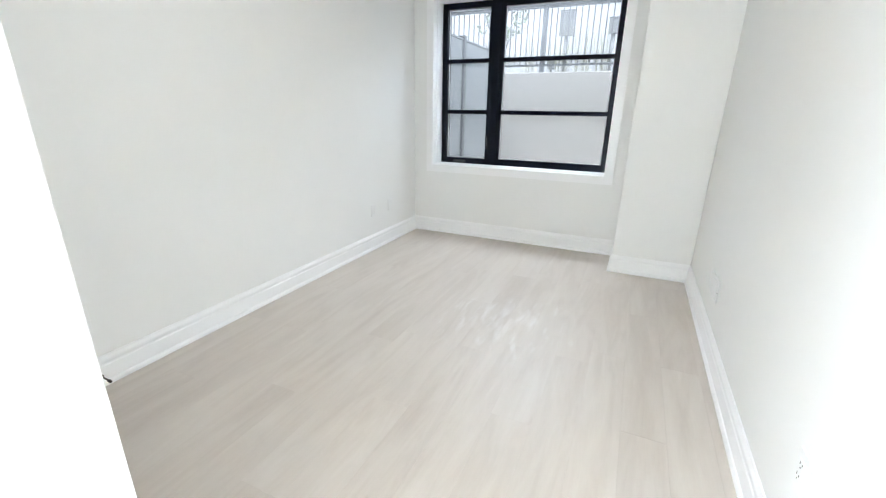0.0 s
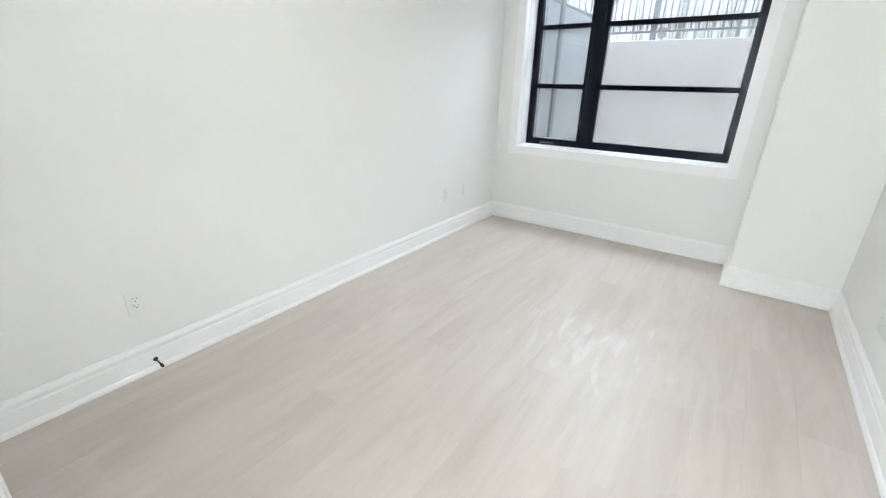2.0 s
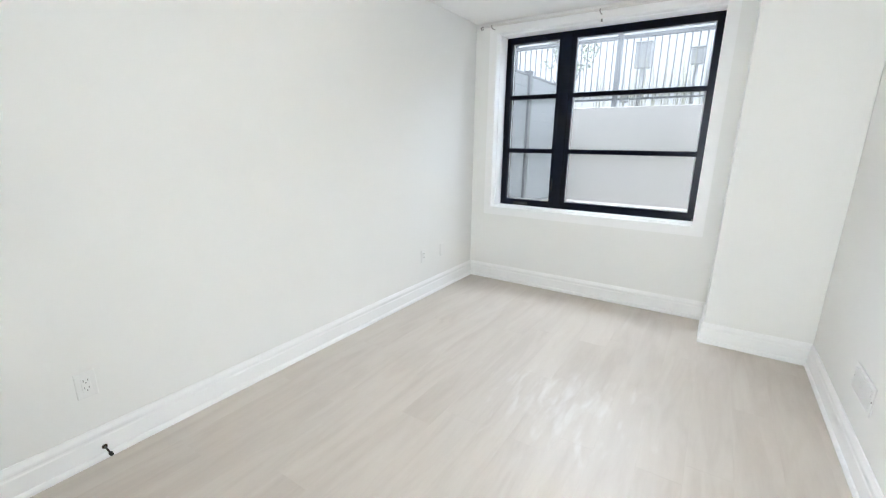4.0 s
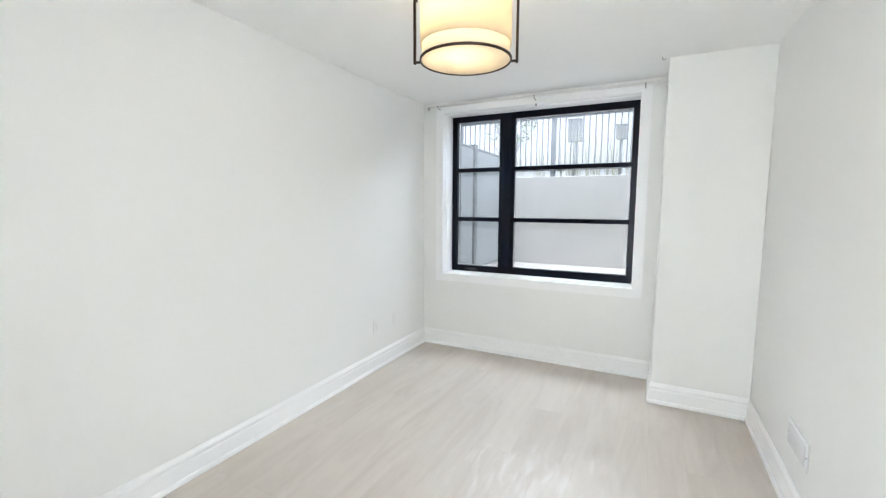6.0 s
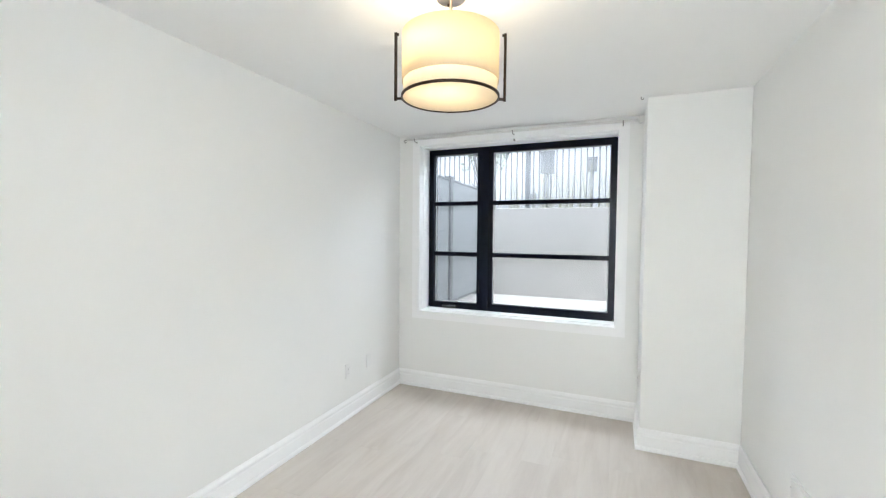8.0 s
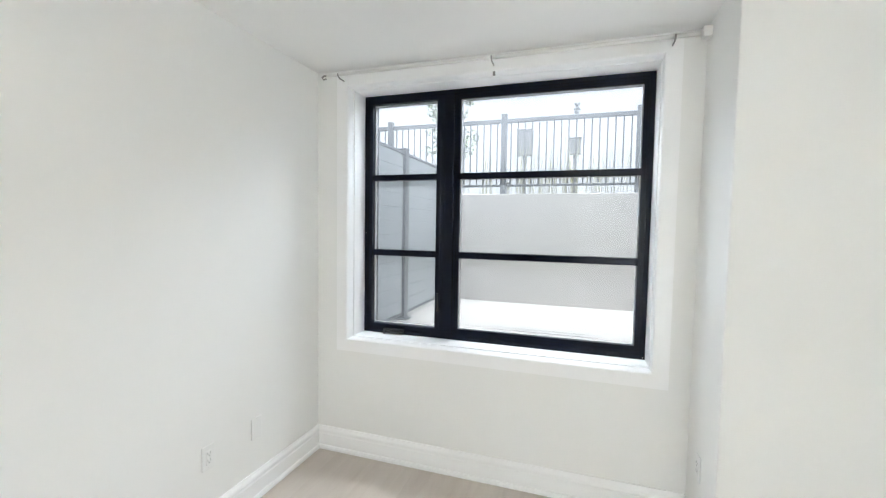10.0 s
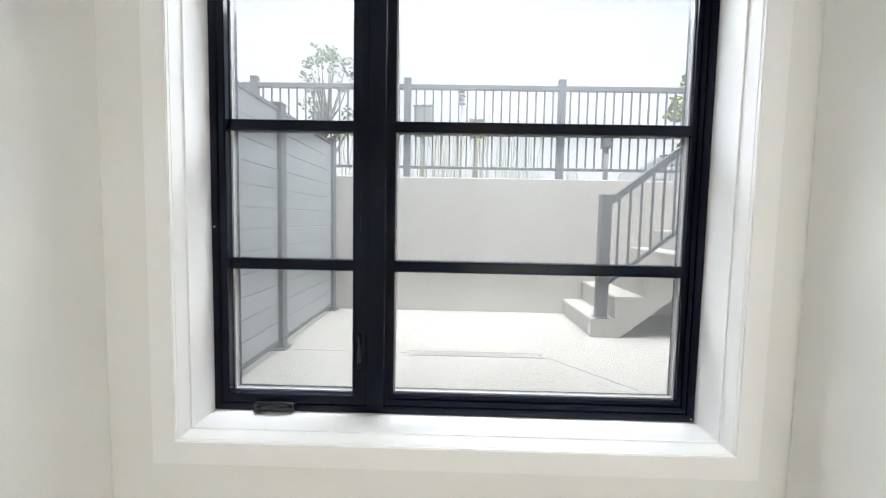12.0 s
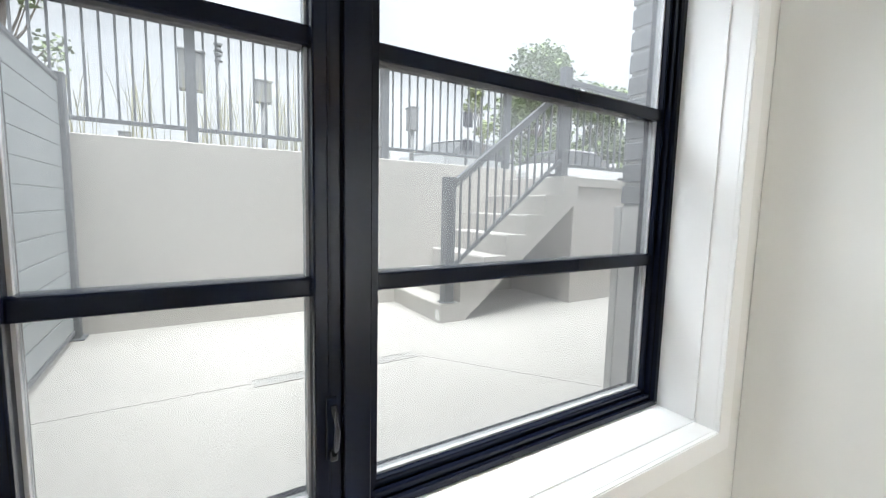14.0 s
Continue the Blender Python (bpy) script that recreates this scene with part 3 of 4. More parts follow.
for s in (-1, 1):
    c = Vector((*C, 2.195)) + side * (0.05 * s)
    sock = part("socket", rod(B(), c + Vector((0, 0, 0.03)), c + Vector((0, 0, 0.075)), 0.016), CHROME, lamp)
    bm = B()
    bmesh.ops.create_uvsphere(bm, u_segments=14, v_segments=10, radius=0.028, matrix=Matrix.Translation(c))
    for f in bm.faces:
        f.smooth = True
    part("bulb", bm, BULB, sock, "glowing bulb")
    beam(bm := B(), (*C, 2.271), tuple(c + Vector((0, 0, 0.07))), 0.008, 0.008)
    part("arm", bm, CHROME, lamp)


# outlets, vent and door stop
def plate(name, at, normal, label, duplex=True, w=0.072, h=0.116):
    """A wall plate at its centre, facing 'x', '-x' or '-y'."""
    turn = {"x": 90, "-x": -90, "-y": 0}[normal]
    ob = thing(name, (0, 0, 0), label, "outlet", "wall outlets")
    part("cover_plate", box(B(), -w / 2, w / 2, -0.006, 0, -h / 2, h / 2, 0.003, 2), PLASTIC, ob)
    if duplex:
        body = part("insert", box(B(), -0.0165, 0.0165, -0.0085, -0.005, -0.0335, 0.0335, 0.002), PLASTIC, ob)
        for z in (0.017, -0.017):
            bm = B()
            box(bm, -0.0085, -0.0065, -0.0092, -0.0083, z + 0.0, z + 0.009)
            box(bm, 0.0065, 0.0085, -0.0092, -0.0083, z + 0.001, z + 0.008)
            rod(bm, (0, -0.0092, z - 0.007), (0, -0.0083, z - 0.007), 0.0024, seg=8)
            part("slot", bm, SLOT, body, "dark socket slots")
    for z in (0.048, -0.048):
        part("screw", rod(B(), (0, -0.0072, z), (0, -0.0055, z), 0.0028, seg=10), PLASTIC, ob)
    ob.matrix_basis = pose(*at, 0, 0, turn)
    return ob


plate("outlet", (0, -3.285, 0.362), "x", "white duplex outlet on the long wall above the door stop")
plate("outlet", (0, -0.865, 0.384), "x", "white duplex outlet low on the wall near the window")
plate("data_outlet", (0, -0.562, 0.386), "x", "white blank cable plate on the wall near the window corner", duplex=False)
plate("outlet", (W, -2.95, 0.392), "-x", "white duplex outlet beside the entry door")
plate("outlet", (JX, -0.21, 0.405), "-x", "white duplex outlet on the side of the column")

VY, VZ = -1.425, 0.35
vent = thing("wall_vent", (W, VY, VZ), "white metal air vent cover low on the wall", "vent")
part("face_plate", box(B(), W - 0.006, W, VY - 0.14, VY + 0.14, VZ - 0.065, VZ + 0.065, 0.002), PLASTIC, vent)
for k in range(9):
    z = VZ - 0.045 + k * 0.0112
    part("slat", beam(B(), (W - 0.009, VY - 0.12, z), (W - 0.009, VY + 0.12, z), 0.008, 0.0035), PLASTIC, vent)
for s_ in (-1, 1):
    part("screw", rod(B(), (W - 0.0075, VY + 0.131 * s_, VZ), (W - 0.005, VY + 0.131 * s_, VZ), 0.004, seg=10), CLIP, vent)

stop = thing("door_stop", (0.015, -3.272, 0.055), "dark metal door stop screwed into the baseboard", "door stop")
part("base", rod(B(), (0.0152, -3.272, 0.055), (0.021, -3.272, 0.055), 0.011, 0.009), BRONZE, stop)
part("shaft", rod(B(), (0.02, -3.272, 0.055), (0.078, -3.272, 0.05), 0.0035, seg=10), BRONZE, stop)
part("tip", rod(B(), (0.076, -3.272, 0.0503), (0.092, -3.272, 0.048), 0.0075, 0.0065), RUBBER, stop, "black rubber tip")

# entry door, folded back along the wall
DY0, DY1, DX0, DX1 = -4.145, -3.385, W - 0.085, W - 0.05
door = thing("door_1", (DX0, DY0, 0.0), "white panelled door standing open along the wall", "door", kind="structure")
leaf = part("leaf", box(B(), DX0, DX1, DY0, DY1, 0.012, 2.03, 0.002), DOORPAINT, door)
for z0, z1 in ((0.2, 0.92), (1.06, 1.9)):
    for bm in [prism(B(), [(y0, a0), (y1, a0), (y1, a1), (y0, a1)], "x", DX0 - 0.006, DX0 - 0.0003) for y0, y1, a0, a1 in ((DY0 + 0.12, DY1 - 0.12, z0, z0 + 0.02), (DY0 + 0.12, DY1 - 0.12, z1 - 0.02, z1), (DY0 + 0.12, DY0 + 0.14, z0 + 0.0205, z1 - 0.0205), (DY1 - 0.14, DY1 - 0.12, z0 + 0.0205, z1 - 0.0205))]:
        part("panel_moulding", bm, DOORPAINT, leaf)
lev = B()
rod(lev, (DX0 - 0.008, DY1 - 0.06, 0.87), (DX0 - 0.0003, DY1 - 0.06, 0.87), 0.026, seg=24)
tube(lev, [(DX0 - 0.004, DY1 - 0.06, 0.87), (DX0 - 0.045, DY1 - 0.06, 0.87), (DX0 - 0.055, DY1 - 0.07, 0.87), (DX0 - 0.055, DY1 - 0.17, 0.87)], 0.008)
part("door_handle", lev, BRONZE, leaf, "dark bronze lever handle")
for z in (0.25, 1.0, 1.78):
    part("hinge", rod(B(), (DX1 + 0.006, DY0 - 0.004, z - 0.045), (DX1 + 0.006, DY0 - 0.004, z + 0.045), 0.006), BRONZE, door, "dark bronze hinge")

# small screw hook left in the ceiling beside the column
hook = thing("ceiling_hook", (2.12, -0.49, H), "tiny grey screw hook in the ceiling beside the column", "hook")
part("shank", rod(B(), (2.12, -0.49, H - 0.014), (2.12, -0.49, H - 0.0002), 0.003, seg=8), CLIP, hook)
part("bend", tube(B(), [(2.12, -0.49, H - 0.013), (2.126, -0.49, H - 0.02), (2.134, -0.49, H - 0.018), (2.137, -0.49, H - 0.01)], 0.0025, 8), CLIP, hook)
for x, z in ((OX0 + 0.0125, 1.43), (OX1 - 0.0125, OZ0 + 0.012)):
    part("screw", rod(B(), (x, FY - 0.0015, z), (x, FY + 0.001, z), 0.0035, seg=10), CHROME, win, "small nickel screw head")

# crumbs of plaster on the floor
for x, y, s in ((2.268, -0.868, 0.012), (2.30, -0.845, 0.007), (0.119, -3.581, 0.006), (0.32, -3.632, 0.008)):
    bm = B()
    bmesh.ops.create_icosphere(bm, subdivisions=1, radius=s)
    for v in bm.verts:
        v.co = Vector((v.co.x * random.uniform(0.8, 1.5), v.co.y * random.uniform(0.6, 1.0), v.co.z * 0.35 + s * 0.3))
    solid("plaster_chip", bm, CHIP, "small white chip of plaster lying on the floor", "debris", "", "plaster chips", (x, y, 0.0))
for x, y in ((0.362, -2.579), (0.378, -2.553)):
    bm = B()
    bmesh.ops.create_icosphere(bm, subdivisions=1, radius=0.006)
    for v in bm.verts:
        v.co.z = v.co.z * 0.5 + 0.002
    solid("dark_crumb", bm, RUBBER, "tiny dark crumb lying on the plank floor", "debris", "", "crumbs", (x, y, 0.0))

# ---- outside: patio below street level
PW = 3.24                      # face of the retaining wall
TOP = 1.925                    # its top
SX, EX = -5.0, 8.0             # ends of the sunken patios
patio = solid("pavement", box(B(), SX, EX, 0.3, PW + 0.3, GY - 0.2, GY), SLAB, "pale cast concrete patio slab with saw-cut joints", "pavement")
# saw cuts, laid as dark fillets
def cut(a, b):
    return part("joint", beam(B(), (*a, GY + 0.0005), (*b, GY + 0.0005), 0.007, 0.003), JOINT, patio, "saw-cut joint")
cut((1.80, 1.76), (2.33, 3.0))
cut((1.83, 1.72), (2.75, 0.46))
cut((-0.15, 1.78), (0.78, 1.78))
drain = thing("floor_drain", (1.2, 1.77, GY), "narrow grey slotted channel drain set in the patio", "drain")
bm = B()
box(bm, 0.80, 1.80, 1.715, 1.725, GY, GY + 0.004)
box(bm, 0.80, 1.80, 1.815, 1.825, GY, GY + 0.004)
part("rim", bm, JOINT, drain)
for k in range(48):
    x = 0.81 + k * 0.0205
    part("slat", box(B(), x, x + 0.011, 1.7255, 1.8145, GY, GY + 0.0035), SLAB, drain)
part("channel", box(B(), 0.80, 1.80, 1.7255, 1.8145, GY - 0.05, GY + 0.001), BOXGREY, drain, "dark channel under the slots")

solid("wall_retaining", box(B(), SX, 3.93, PW, PW + 0.32, GY - 0.3, TOP, 0.008), CONCRETE, "plain cast concrete retaining wall", "retaining wall")
solid("wall_retaining_west", box(B(), SX - 0.25, SX, 0.44, PW + 0.32, GY - 0.3, TOP), CONCRETE, "cast concrete wall closing the patios", "retaining wall")
solid("wall_retaining_east", box(B(), EX, EX + 0.25, 0.44, PW + 0.32, GY - 0.3, TOP), CONCRETE, "cast concrete wall closing the patios", "retaining wall")

# stairs up to the street
NX = [2.33, 2.53, 2.78, 3.03, 3.27, 3.50, 3.74]
NZ = [0.634, 0.831, 1.022, 1.216, 1.404, 1.602, 1.80]
SY0, SY1 = 2.316, PW - 0.002
prof = []
z = GY
for x, top in zip(NX, NZ):
    prof += [(x, z), (x - 0.004, top - 0.012), (x + 0.008, top)]
    z = top
prof += [(3.96, 1.80), (3.96, 1.55), (2.575, GY)]
stair = solid("stairs", prism(B(), prof, "y", SY0, SY1), STEPCON, "pale cast concrete stairs up to the street", "stairs")
solid("landing", box(B(), 3.962, EX - 0.001, 2.372, PW + 0.6, GY, 1.70, 0.006), CONCRETE, "cast concrete block under the landing", "landing")
solid("landing_slab", box(B(), 3.962, EX - 0.001, 2.345, PW + 0.6, 1.703, 1.80, 0.008), STEPCON, "pale concrete landing slab at the head of the stairs", "landing")
tag_ = thing("step_tag", (2.33, 2.36, 0.55), "small white label stuck on the lowest step", "label")
part("sticker", box(B(), 2.3255, 2.3275, 2.33, 2.40, 0.49, 0.58), SIGNWHITE, tag_)


def post(bm, x, y, z0, z1, w=0.076):
    box(bm, x - w / 2, x + w / 2, y - w / 2, y + w / 2, z0, z1 - 0.012, 0.003)
    box(bm, x - w / 2 - 0.005, x + w / 2 + 0.005, y - w / 2 - 0.005, y + w / 2 + 0.005, z1 - 0.014, z1, 0.004)
    return bm


def foot(bm, x, y, z, w=0.13):
    return box(bm, x - w / 2, x + w / 2, y - w / 2, y + w / 2, z, z + 0.012, 0.003)


# dry leaves blown onto the patio
for x, y, a, k in ((1.03, 2.14, 0.4, 1.0), (1.075, 2.11, 2.0, 0.7), (2.51, 1.06, 1.1, 0.4), (1.256, 0.80, 2.6, 0.3), (0.59, 2.19, 0.2, 0.35), (2.27, 2.55, 0.9, 0.7), (2.25, 2.44, 2.2, 0.6)):
    bm = B()
    ring = [bm.verts.new((0.045 * k * math.cos(t_) * (1 + 0.25 * math.sin(5 * t_)), 0.028 * k * math.sin(t_), 0.006 + 0.009 * k * abs(math.sin(t_ + 0.5)))) for t_ in [i * math.pi / 7 for i in range(14)]]
    mid_v = bm.verts.new((0, 0, 0.003))
    for i in range(14):
        bm.faces.new((ring[i], ring[(i + 1) % 14], mid_v))
    bmesh.ops.solidify(bm, geom=list(bm.faces), thickness=0.0015)
    bmesh.ops.rotate(bm, verts=bm.verts, matrix=Matrix.Rotation(a, 3, "Z"))
    solid("dry_leaf", bm, DRYLEAF, "curled brown leaf lying on the patio slab", "leaf", "", "fallen leaves", (x, y, GY))

# guard rail on the retaining wall
FYR = 3.43
guard = thing("guard_rail", (1.4, FYR, TOP), "grey metal guard rail with slim balusters on the wall top", "railing")
xs = [-2.84, -1.13, 0.58, 2.28, 3.90]
for x in xs:
    p = part("post", post(B(), x, FYR, TOP, 3.02), METAL, guard)
    part("base_plate", foot(B(), x, FYR, TOP), METAL, p)
bal = None
for a, b in zip(xs, xs[1:]):
    part("top_rail", box(B(), a + 0.039, b - 0.039, FYR - 0.03, FYR + 0.03, 2.90, 2.955, 0.006), METAL, guard)
    part("bottom_rail", box(B(), a + 0.039, b - 0.039, FYR - 0.018, FYR + 0.018, 2.035, 2.068, 0.004), METAL, guard)
    k = round((b - a) / 0.097)
    for i in range(1, k):
        x = a + (b - a) * i / k
        if bal is None:
            bal = part("baluster", box(B(), x - 0.008, x + 0.008, FYR - 0.008, FYR + 0.008, 2.066, 2.902), METAL, guard)
            x_ref = x
        else:
            o = new("baluster", bal.data)
            o.parent = guard
            o.location = (x - x_ref, 0, 0)

# landing rail, along the edge of the landing
lrail = thing("guard_rail", (4.5, 2.39, 1.80), "grey metal guard rail along the landing edge", "railing")
LX = [3.78, 5.5, 7.3]
for x in LX:
    p = part("post", post(B(), x, 2.395, 1.80, 2.86, 0.09), METAL, lrail)
    part("base_plate", foot(B(), x, 2.395 if x > 3.9 else 2.41, 1.80, 0.12), METAL, p)
for a, b in zip(LX, LX[1:]):
    part("top_rail", box(B(), a + 0.046, b - 0.046, 2.365, 2.425, 2.70, 2.755, 0.006), METAL, lrail)
    part("bottom_rail", box(B(), a + 0.046, b - 0.046, 2.377, 2.413, 1.895, 1.93, 0.004), METAL, lrail)
    for i in range(1, 17):
        x = a + (b - a) * i / 17
        part("baluster", box(B(), x - 0.008, x + 0.008, 2.387, 2.403, 1.928, 2.702), METAL, lrail)

# stair rail
srail = thing("stair_rail", (2.43, 2.36, 0.634), "grey metal stair railing with slim balusters", "railing")
SRY = 2.375
p = part("newel_post", post(B(), 2.425, SRY, 0.634, 1.715, 0.09), METAL, srail)
part("base_plate", foot(B(), 2.425, SRY, 0.634, 0.125), METAL, p, "grey metal base plate")
rz = lambda x: 1.655 + 0.775 * (x - 2.47)
bz = lambda x: 0.965 + 0.80 * (x - 2.50)
part("handrail", beam(B(), (2.471, SRY, rz(2.471)), (3.733, SRY, rz(3.733)), 0.05, 0.055), METAL, srail)
part("bottom_rail", beam(B(), (2.471, SRY, bz(2.471)), (3.733, SRY, bz(3.733)), 0.03, 0.032), METAL, srail)
for i in range(13):
    x = 2.545 + i * 0.0945
    part("baluster", box(B(), x - 0.008, x + 0.008, SRY - 0.008, SRY + 0.008, bz(x) + 0.012, rz(x) - 0.02), METAL, srail)

# privacy screen between the patios
screen = thing("privacy_fence", (-0.2, 1.8, GY), "grey slatted privacy fence with metal posts", "fence")
for y in (0.52, 1.81, 3.165):
    p = part("post", post(B(), -0.2, y, GY, 2.30, 0.09), METAL, screen)
    part("base_plate", foot(B(), -0.2, y, GY, 0.15), METAL, p)
for y0, y1 in ((0.566, 1.764), (1.856, 3.119)):
    n_b = 12
    hgt = (2.235 - 0.545) / n_b
    for i in range(n_b):
        z0 = 0.545 + i * hgt
        part("slat", box(B(), -0.213, -0.187, y0, y1, z0, z0 + hgt - 0.006, 0.003), BOARD, screen)
    part("top_channel", box(B(), -0.222, -0.178, y0, y1, 2.236, 2.262, 0.003), METAL, screen)
    part("bottom_channel", box(B(), -0.222, -0.178, y0, y1, 0.515, 0.543, 0.003), METAL, screen)
    part("tongue", box(B(), -0.205, -0.195, y0, y1, 0.546, 2.234), BOARD, screen)

# house front outside: concrete base and grey brick above
BX0, BX1, BZ0, BZ1 = 0.18, 2.03, 0.70, 2.39
front = solid("wall_facade", holed(B(), SX, EX, GY - 0.3, 6.2, BX0 - 0.0, BX1 + 0.008, BZ0, BZ1, 0.272, 0.425), MORTAR, "house front with grey brick over a concrete base", "wall")
bm = B()
box(bm, BX1 + 0.0, EX, 0.426, 0.462, GY - 0.1, 1.485, 0.004)
box(bm, SX, BX0 - 0.02, 0.426, 0.462, GY - 0.1, 1.485, 0.004)
box(bm, BX0 - 0.02, BX1, 0.426, 0.462, GY - 0.1, BZ0 - 0.02, 0.004)
part("concrete_base", bm, STEPCON, front, "pale parged concrete base")
bmj = B()
box(bmj, BX1 + 0.001, BX1 + 0.0075, 0.275, 0.424, BZ0 + 0.002, 1.485)
part("base_reveal", bmj, STEPCON, front, "pale parged concrete reveal")
brick_me = mesh_of("brick", box(B(), -0.112, 0.112, -0.05, 0.05, -0.0355, 0.0355, 0.004), BRICK)
half_me = mesh_of("half_brick", box(B(), -0.052, 0.052, -0.05, 0.05, -0.0355, 0.0355, 0.004), BRICK)
def brick(me, x, y, zz, rot=0.0):
    o = new("brick", me)
    o.parent = front
    o.location, o.rotation_euler = (x, y, zz), (random.uniform(-0.01, 0.01), random.uniform(-0.01, 0.01), rot + random.uniform(-0.008, 0.008))
for k in range(14):
    zz = 1.49 + 0.042 + k * 0.0845
    if zz < BZ1 + 0.2:
        for s, x_edge in ((1, BX1), (-1, BX0)):
            first = 0.052 if k % 2 else 0.112
            x = x_edge + s * first
            brick(half_me if k % 2 else brick_me, x, 0.385, zz)
            x += s * (first + 0.122)
            for j in range(3):
                brick(brick_me, x, 0.385, zz)
                x += s * 0.234
solid("roof", box(B(), SX - 0.1, EX + 0.1, -8.0, 0.43, 6.21, 6.4), BOXGREY, "flat grey roof of the house", "roof")

# street level ground: one sheet round the sunken part
gm = B()
GZ = 1.86
o4 = [gm.verts.new(p) for p in ((-900, -900, GZ), (900, -900, GZ), (900, 900, GZ), (-900, 900, GZ))]
i4 = [gm.verts.new(p) for p in ((SX - 0.2, -8, GZ), (EX + 0.2, -8, GZ), (EX + 0.2, PW + 0.3, GZ), (SX - 0.2, PW + 0.3, GZ))]
for k in range(4):
    gm.faces.new((o4[k], o4[(k + 1) % 4], i4[(k + 1) % 4], i4[k]))
solid("ground", gm, ASPHALT, "grey asphalt parking ground at street level", "ground")
solid("planting_bed", box(B(), -8, 3.6, PW + 0.33, 6.4, GZ + 0.002, GZ + 0.03), SOIL, "strip of bare planting bed behind the railing", "planting bed")
solid("kerb", box(B(), -8, 9.0, 6.41, 6.56, GZ + 0.002, GZ + 0.13, 0.02), STEPCON, "pale concrete kerb along the planting bed", "kerb")


# grasses: many blades in loose clumps
gv, gf = [], []
for cx, cy, hh, nb in ((-0.9, 4.0, 0.8, 26), (-0.35, 4.3, 0.9, 26), (0.2, 4.1, 0.95, 30), (0.75, 4.2, 1.0, 45), (1.1, 4.5, 0.95, 40), (1.45, 4.1, 1.05, 45), (1.8, 4.4, 0.95, 36), (2.05, 4.2, 0.9, 24), (2.6, 4.3, 0.35, 30), (-1.6, 4.4, 0.8, 40)):
    for _ in range(nb):
        a, lean, tall = random.uniform(0, 6.28), random.uniform(0.05, 0.3), hh * random.uniform(0.5, 1.05)
        px, py = cx + random.gauss(0, 0.1), cy + random.gauss(0, 0.08)
        wdt = random.uniform(0.003, 0.006)
        nx, ny = -math.sin(a) * wdt, math.cos(a) * wdt
        base = len(gv)
        for s in (0, 0.4, 0.75, 1.0):
            r = lean * tall * s * s
            ww = 1 - 0.85 * s if s < 1 else 0.15
            if s == 0.75:
                ww = 1.1 if random.random() < 0.4 else 0.4
            for sg in (-1, 1):
                gv.append((px + math.cos(a) * r + nx * sg * ww, py + math.sin(a) * r + ny * sg * ww, GZ + 0.03 + tall * s))
        for q in range(3):
            gf.append((base + 2 * q, base + 2 * q + 1, base + 2 * q + 3, base + 2 * q + 2))
gme = bpy.data.meshes.new("ornamental_grass")
gme.from_pydata(gv, [], gf)
gme.materials.append(GRASS)
tagged(new("ornamental_grass", gme), "loose clumps of tall feathery grass behind the railing", "grass", kind="stuff")


def leaves(name, blobs, count, size, material, parent):
    """A crown: leaves scattered in uneven clumps, each a folded leaf of four corners."""
    lv, lf = [], []
    for _ in range(count):
        c, r = random.choice(blobs)
        d = Vector((random.gauss(0, 1), random.gauss(0, 1), random.gauss(0, 1))).normalized() * r * random.random() ** 0.45
        p = Vector(c) + Vector((d.x, d.y, d.z * 0.75))
        q = Euler((random.uniform(-0.9, 0.9), random.uniform(-0.9, 0.9), random.uniform(0, 6.28))).to_matrix()
        s = size * random.uniform(0.6, 1.2)
        b0 = len(lv)
        for u in ((0, -s, 0), (s * 0.55, 0, s * 0.12), (0, s, 0), (-s * 0.55, 0, s * 0.12)):
            lv.append(p + q @ Vector(u))
        lf += [(b0, b0 + 1, b0 + 2), (b0, b0 + 2, b0 + 3)]
    me = bpy.data.meshes.new(name)
    me.from_pydata([tuple(v - BASE[parent.name]) for v in lv], [], lf)
    me.materials.append(material)
    o = new(name, me)
    o.parent = parent
    return o


def tree(at, height, spread, blobs_n, count, leaf, material, label, low=0.35, seed=1):
    random.seed(seed)
    at = Vector(at)
    t = thing("tree", at, label, "tree")
    bm = B()
    trunk_r = height * 0.018
    pts = [at + Vector((random.uniform(-0.02, 0.02) * height * k / 6, random.uniform(-0.02, 0.02) * height * k / 6, height * 0.75 * k / 6)) for k in range(7)]
    for k in range(6):
        rod(bm, pts[k], pts[k + 1], trunk_r * (1 - k / 7), trunk_r * (1 - (k + 1) / 7), 10, caps=k in (0, 5))
    blobs = []
    for k in range(blobs_n):
        a, f = random.uniform(0, 6.28), random.uniform(low, 1.0)
        rr = spread * random.uniform(0.35, 1.0) * math.sin(math.pi * min(0.92, 0.18 + 0.75 * (f - low) / (1 - low)))
        c = at + Vector((math.cos(a) * rr, math.sin(a) * rr, height * f))
        blobs.append((c, spread * random.uniform(0.16, 0.32)))
        s = pts[min(5, int(f * 5))]
        mid = s.lerp(c, 0.5) + Vector((0, 0, -0.06 * height * random.random()))
        rod(bm, s, mid, trunk_r * 0.45, trunk_r * 0.28, 6, caps=False)
        rod(bm, mid, c, trunk_r * 0.28, trunk_r * 0.08, 6, caps=False)
    part("trunk", bm, BARK, t)
    leaves("crown", blobs, count, leaf, material, t)
    return t


tree((-1.75, 8.05, GZ), 3.25, 0.9, 24, 1100, 0.055, LEAF, "slender young tree with thin green foliage behind the railing", 0.42, 5)
tree((4.2, 4.35, GZ), 1.5, 0.45, 12, 330, 0.06, LIME, "small sapling with lime green leaves by the stair head", 0.4, 7)
